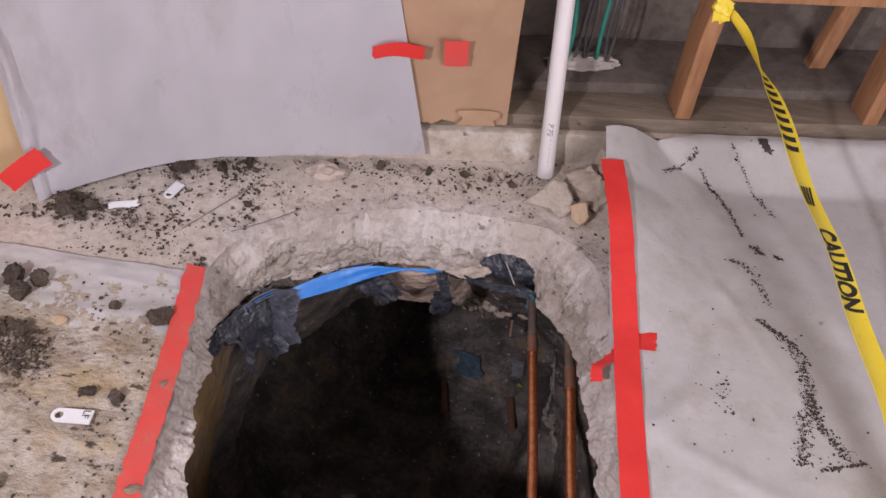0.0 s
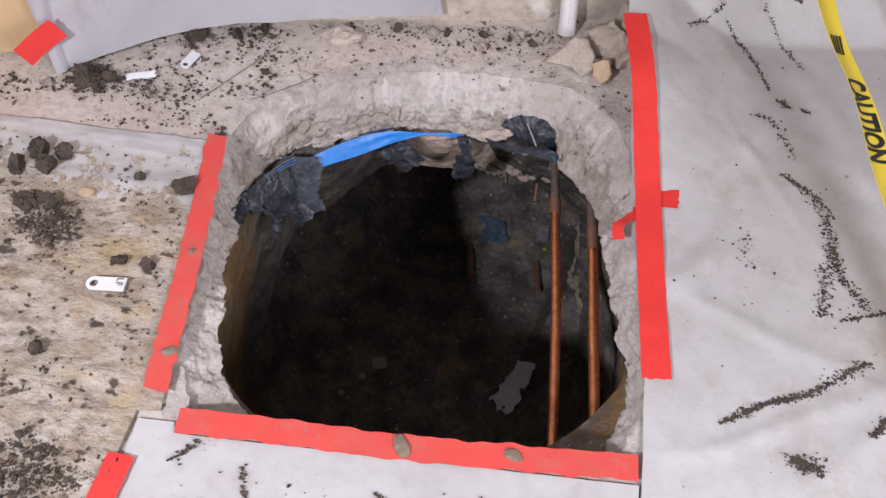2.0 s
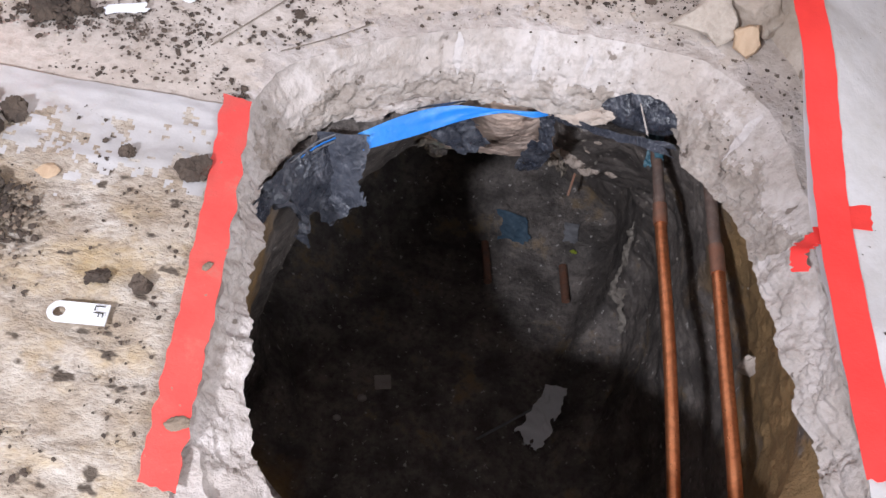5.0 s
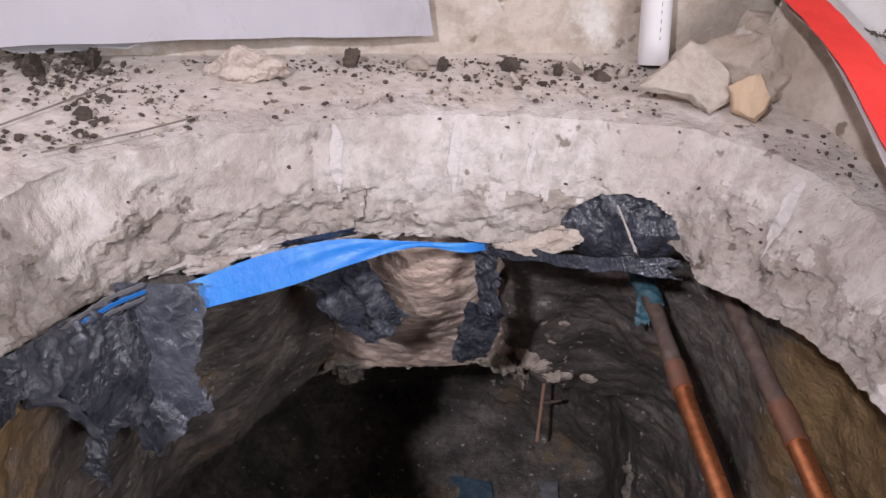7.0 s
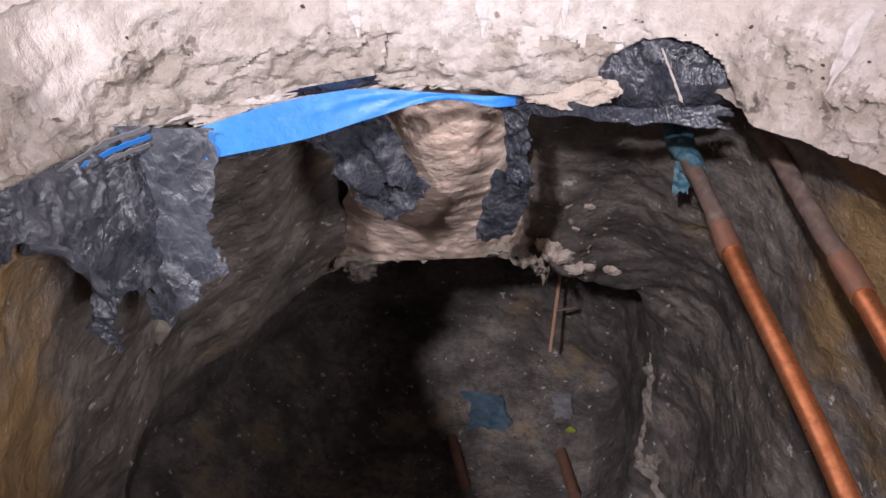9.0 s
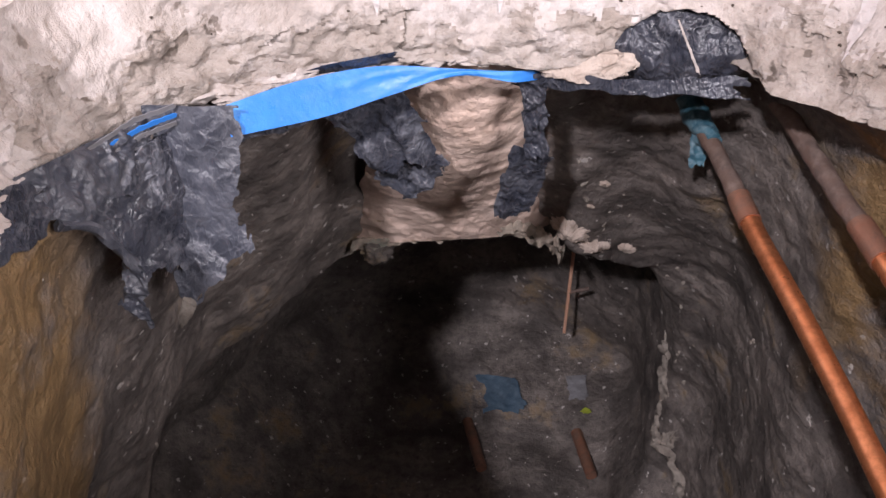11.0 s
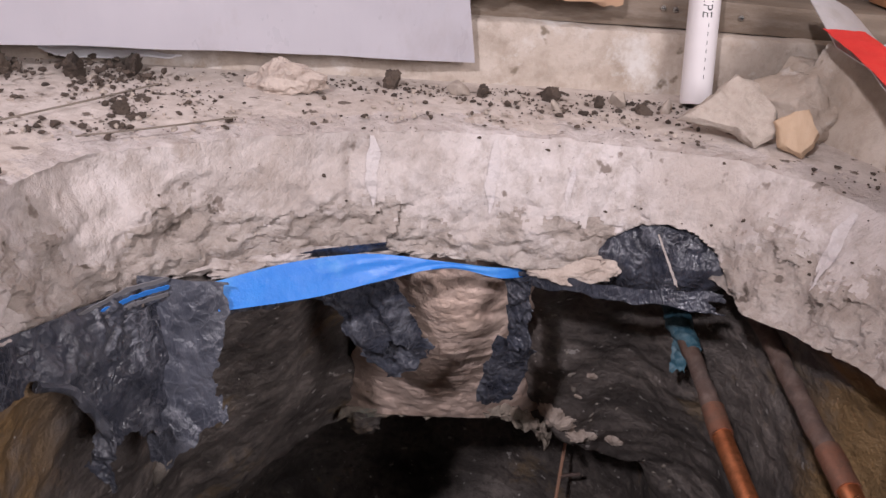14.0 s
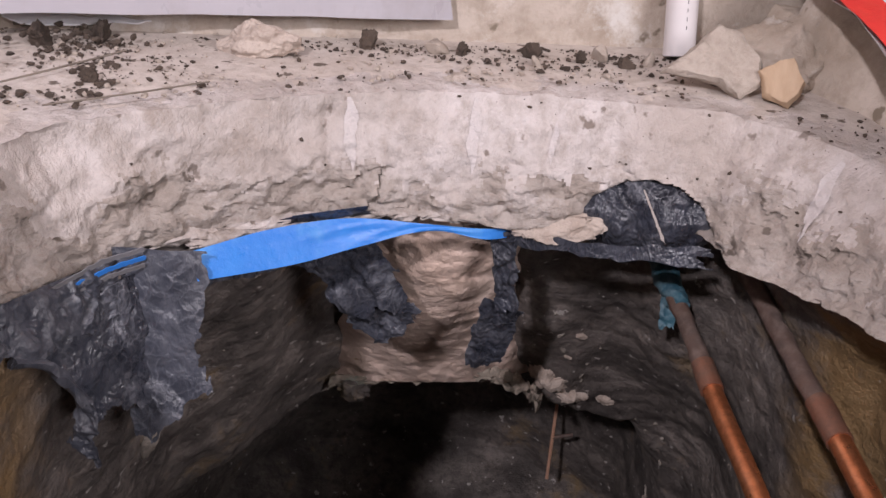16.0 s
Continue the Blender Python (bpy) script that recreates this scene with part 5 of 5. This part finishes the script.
def wad_place(u, v):
    """A crumpled dome of film, fuller along its foot, filling the hollow in the slab's face."""
    a, r = 2 * math.pi * u, min(1.0, 1.12 * v)
    x, z = math.cos(a) * r, math.sin(a) * r
    full = math.sqrt(max(0.0, 1 - 0.85 * r * r))
    p = Vector((0.110 + 0.088 * x, 1.668 - 0.052 * full - 0.018 * x * x - 0.16 * 0.088 * x, -0.141 + 0.056 * z))
    return p + Vector((0.15, -0.85, 0.4)) * (0.008 * folds(p, 0.08, 6) + 0.0018 * folds(p, 0.025, 9) + 0.004 * rough3(p, 0.04, 33))


wad = grid_mesh(120, 60, wad_place, close_u=True)
bmesh.ops.remove_doubles(wad, verts=wad.verts, dist=0.0002)
bmesh.ops.recalc_face_normals(wad, faces=wad.faces)
under(part("wad", wad, BLACK_POLY), plug)
under(part("strip", flap([(0.100, 1.606, -0.090), (0.1025, 1.606, -0.089), (0.132, 1.590, -0.142), (0.129, 1.590, -0.144)], 8, 40, 0.003, 0.02, 0.004, 13), FOAM, label="thin pale strip of film"), plug)

# blue tape band
def blue_place(u, v):
    top = along([(-0.378, 1.444, -0.131), (-0.305, 1.508, -0.130), (-0.226, 1.556, -0.134), (-0.138, 1.584, -0.147), (-0.075, 1.606, -0.158), (-0.018, 1.640, -0.168)], 101)
    bot = along([(-0.364, 1.430, -0.155), (-0.281, 1.500, -0.167), (-0.212, 1.550, -0.164), (-0.138, 1.580, -0.153), (-0.075, 1.602, -0.170), (-0.025, 1.638, -0.178)], 101)
    i = round(v * 100)
    return top[i].lerp(bot[i], u) + Vector((0, -1, 0.4)) * (0.006 * (0.3 - abs(noise.noise(Vector((u * 1.6 + v * 1.5, v * 3, 4)))))) * math.sin(math.pi * v)


blue = holder("blue_tape", "bright blue tape band stretched under the slab's edge", "tape", (-0.2, 1.56, -0.14))
under(part("band", thick(grid_mesh(9, 101, blue_place), 0.0008), BLUE), blue)
for k in range(3):
    z = -0.118 - 0.009 * k
    under(part("strand", strip([(-0.470, 1.345, z - 0.006), (-0.44, 1.392, z), (-0.412, 1.42, z + 0.001)], 0.006, (0, -0.4, 1), 24, 4, seed=k), BLUE if k == 1 else GREY_RAG, label="thin twisted strand of tape"), blue)

# ---- in the pit: floor litter ----
from mathutils.bvhtree import BVHTree

pit_tree = BVHTree.FromPolygons([v.co.copy() for v in pit.data.vertices], [tuple(p.vertices) for p in pit.data.polygons])


def ground(x, y, z=-1.0):
    hit = pit_tree.ray_cast(Vector((x, y, z)), Vector((0, 0, -1)))
    return hit[0].z if hit[0] else -1.4


def on_ground(corners, lift=0.012):
    return [(x, y, ground(x, y) + lift) for x, y in corners]


thing("rag", flap(on_ground([(-0.02, 2.36), (0.075, 2.33), (0.10, 2.245), (0.0, 2.255)], 0.02), 30, 30, 0.018, 0.05, 0.02, 14), BLUE_RAG, "faded blue rag lying on the pit floor", "rag")
rag = thing("rag", flap(on_ground([(0.208, 2.335), (0.256, 2.335), (0.262, 2.265), (0.222, 2.262)], 0.02), 30, 30, 0.02, 0.04, 0.012, 15), GREY_RAG, "crumpled grey cloth lying on the pit floor", "rag")
thing("lime_scrap", stone((0.011, 0.006, 0.020), (0.248, 2.235, ground(0.248, 2.235) + 0.010), 16, (30, 25, 0), 4, 0.7, 0.5, 0.0, 6), LIME, "yellow-green plastic scrap on the pit floor", "scrap")


def stub(a, b, r, label):
    z0, z1 = ground(*a) + 0.004, ground(*b) + r + 0.01
    return thing("pipe_stub", tube([(*a, z0), (*b, z1)], r, 12, 12, 0.15), SOLDER, label, "pipe stub", "rusty pipe stubs")


stub((-0.048, 2.245), (-0.020, 2.075), 0.013, "rusty copper pipe stub lying on the pit floor")
stub((0.222, 2.185), (0.240, 2.045), 0.014, "rusty copper pipe stub lying on the pit floor")
tee = holder("copper_tee", "bright copper pipe with a short branch in the tunnel", "pipe", (0.17, 2.30, -0.9))
under(part("riser", tube([(0.166, 2.30, -0.72), (0.178, 2.30, -1.172)], 0.0042, 14, 12), LIT_COPPER), tee)
under(part("branch", tube([(0.174, 2.30, -1.045), (0.222, 2.31, -1.040)], 0.0045, 8, 12), OLD_COPPER), tee)

thing("pale_tag", box((0.050, 0.044, 0.008), (-0.290, 1.632, ground(-0.290, 1.632) + 0.012), 0.0035, Matrix.Rotation(0.25, 4, "Z") @ Matrix.Rotation(0.2, 4, "X")), FOAM, "small pale square tag lying in the pit", "tag")
thing("pale_pebble", stone((0.014, 0.012, 0.010), (-0.34, 1.567, ground(-0.34, 1.567) + 0.006), 3, sub=2), FOAM, "pale pebble on the dark pit floor", "pebble", "pale pebbles")
thing("pale_pebble", stone((0.012, 0.010, 0.009), (-0.399, 1.49, ground(-0.399, 1.49) + 0.005), 4, sub=2), FOAM, "pale pebble on the dark pit floor", "pebble", "pale pebbles")
thing("paper_scrap", flap(on_ground([(0.20, 1.725), (0.27, 1.71), (0.185, 1.50), (0.11, 1.53)], 0.03), 34, 44, 0.045, 0.06, 0.04, 17), WHITE_PLASTIC, "crumpled pale paper lying on the pit floor", "paper")
thing("thin_rod", tube([(0.20, 1.66, ground(0.2, 1.66) + 0.03), (0.01, 1.50, ground(0.01, 1.5) + 0.006)], 0.004, 12, 8), GREY_RAG, "thin pale rod lying on the pit floor", "rod")


def on_wall(p, n=Vector((0, 0, 0))):
    """The nearest place on the pit's wall."""
    return pit_tree.find_nearest(Vector(p))[0]


root_line = [on_wall(p) for p in along([(0.324, 2.02, -0.94), (0.325, 2.02, -1.0), (0.31, 2.0, -1.113), (0.318, 1.95, -1.146), (0.363, 1.9, -1.212), (0.398, 1.88, -1.261)], 22)]
rr = random.Random(31)
thing("root", tube([(p.x + rr.gauss(0, 0.005), p.y - 0.003, p.z) for p in root_line], 0.0095, 90, 10, 1.2), CHALK, "pale chalky root running down the pit wall", "root")


def wall_patch(name, at, w, h, seed, mat, label, turn=0.0, lift=0.005, parent=None):
    """A ragged crusty patch that clings to the pit's wall."""
    spot, normal = pit_tree.find_nearest(Vector(at))[:2]
    normal = normal if normal.dot(Vector((-0.1, 0.7, 0.4)) - spot) > 0 else -normal
    side = normal.cross(Vector((0, 0, 1))).normalized()
    up = side.cross(normal)
    side, up = side * math.cos(turn) + up * math.sin(turn), up * math.cos(turn) - side * math.sin(turn)

    def place(u, v):
        a = u * 2 * math.pi
        r = v * (0.85 + 0.45 * noise.noise(Vector((math.cos(a), math.sin(a), seed))) + 0.30 * noise.noise(Vector((math.cos(a) * 3.3, math.sin(a) * 3.3, seed + 4))) + 0.25 * noise.noise(Vector((math.cos(a) * 8, math.sin(a) * 8, seed))))
        p = spot + side * math.cos(a) * r * w + up * math.sin(a) * r * h
        q = pit_tree.find_nearest(p)[0]
        return q + normal * (lift * (1.25 - 1.6 * v ** 3) * (1 + 0.9 * rough3(p, 0.018, seed, 3)) - 0.0015)

    bm = grid_mesh(110, 16, place, close_u=True)
    bmesh.ops.remove_doubles(bm, verts=bm.verts, dist=0.0002)
    bmesh.ops.recalc_face_normals(bm, faces=bm.faces)
    return under(part(name, bm, mat, None, label), parent) if parent else thing(name, bm, mat, label, "crust", "pale crusts on the soil")


CRUST = material("pale_crust", ((0.60, 0.50, 0.43), (0.46, 0.37, 0.31), (0.33, 0.26, 0.21)), 30, 0.9, 0.8, 60)
wall_patch("crust", (0.070, 1.900, -0.600), 0.056, 0.042, 3, CRUST, "pale crumbly crust clinging to the soil lip", 0.3, 0.010)
wall_patch("crust", (0.128, 1.920, -0.632), 0.040, 0.018, 5, CRUST, "pale crumbly crust clinging to the soil lip", 0.2, 0.009)
wall_patch("crust", (0.190, 1.945, -0.640), 0.024, 0.020, 8, CRUST, "small pale crust flake on the soil lip", 0.9, 0.007)
wall_patch("crust", (0.112, 1.860, -0.464), 0.014, 0.011, 11, CRUST, "small pale crust flake on the dark soil", 0.5, 0.004)
wall_patch("crust", (0.098, 1.875, -0.525), 0.010, 0.009, 12, CRUST, "small pale crust flake on the dark soil", 0.0, 0.004)
for k, (x, y, z, w, h, turn) in enumerate(((0.335, 2.03, -0.97, 0.016, 0.045, 0.2), (0.322, 2.00, -1.06, 0.022, 0.05, -0.3), (0.350, 1.94, -1.16, 0.026, 0.05, 0.5), (0.385, 1.90, -1.24, 0.022, 0.04, 0.2))):
    wall_patch("chalk_crust", (x, y, z), w, h, 20 + k, CHALK, "pale chalky crust running down the pit wall", turn, 0.006)
marks = []
for x, y, z, n in ((0.10, 1.88, -0.48, 7), (0.16, 1.93, -0.55, 5), (0.30, 1.95, -0.75, 4), (-0.42, 1.50, -0.75, 3), (0.34, 1.95, -0.95, 5), (0.42, 1.75, -0.75, 4)):
    for _ in range(n):
        p = on_wall((x + rr.gauss(0, 0.025), y, z + rr.gauss(0, 0.04)))
        marks.append((tuple(p), (rr.uniform(0.0015, 0.005), 0.0025, rr.uniform(0.002, 0.008)), (0, rr.uniform(-40, 40), 0)))
thing("chalk_marks", lumps(marks, 9), CHALK, "small pale chalky flakes stuck on the dark soil", "flakes", kind="stuff")
thing("pale_patch", stone((0.013, 0.010, 0.04), on_wall((-0.45, 1.55, -0.49)), 9, (0, 14, 0), 3, 0.7, 0.4), CHALK, "pale chalky patch on the dark pit wall", "patch")
thing("pale_stone", stone((0.028, 0.014, 0.030), on_wall((0.44, 1.30, -0.38)), 19, (0, 0, 0), 3, 0.5, 0.5), ROCK, "pale stone set in the tan clay bank", "stone")
spots = []
for _ in range(1100):
    a, s = rnd.uniform(20, 170), rnd.uniform(0.1, 0.85)
    p = on_wall(rib_at(a, s))
    spots.append((p.x, p.y, p.z, 0.0005 + 0.0020 * rnd.random() ** 6))
crumbs("pale_grit", spots, "pale grit stuck in the pit's damp soil", CHALK, seed=11)
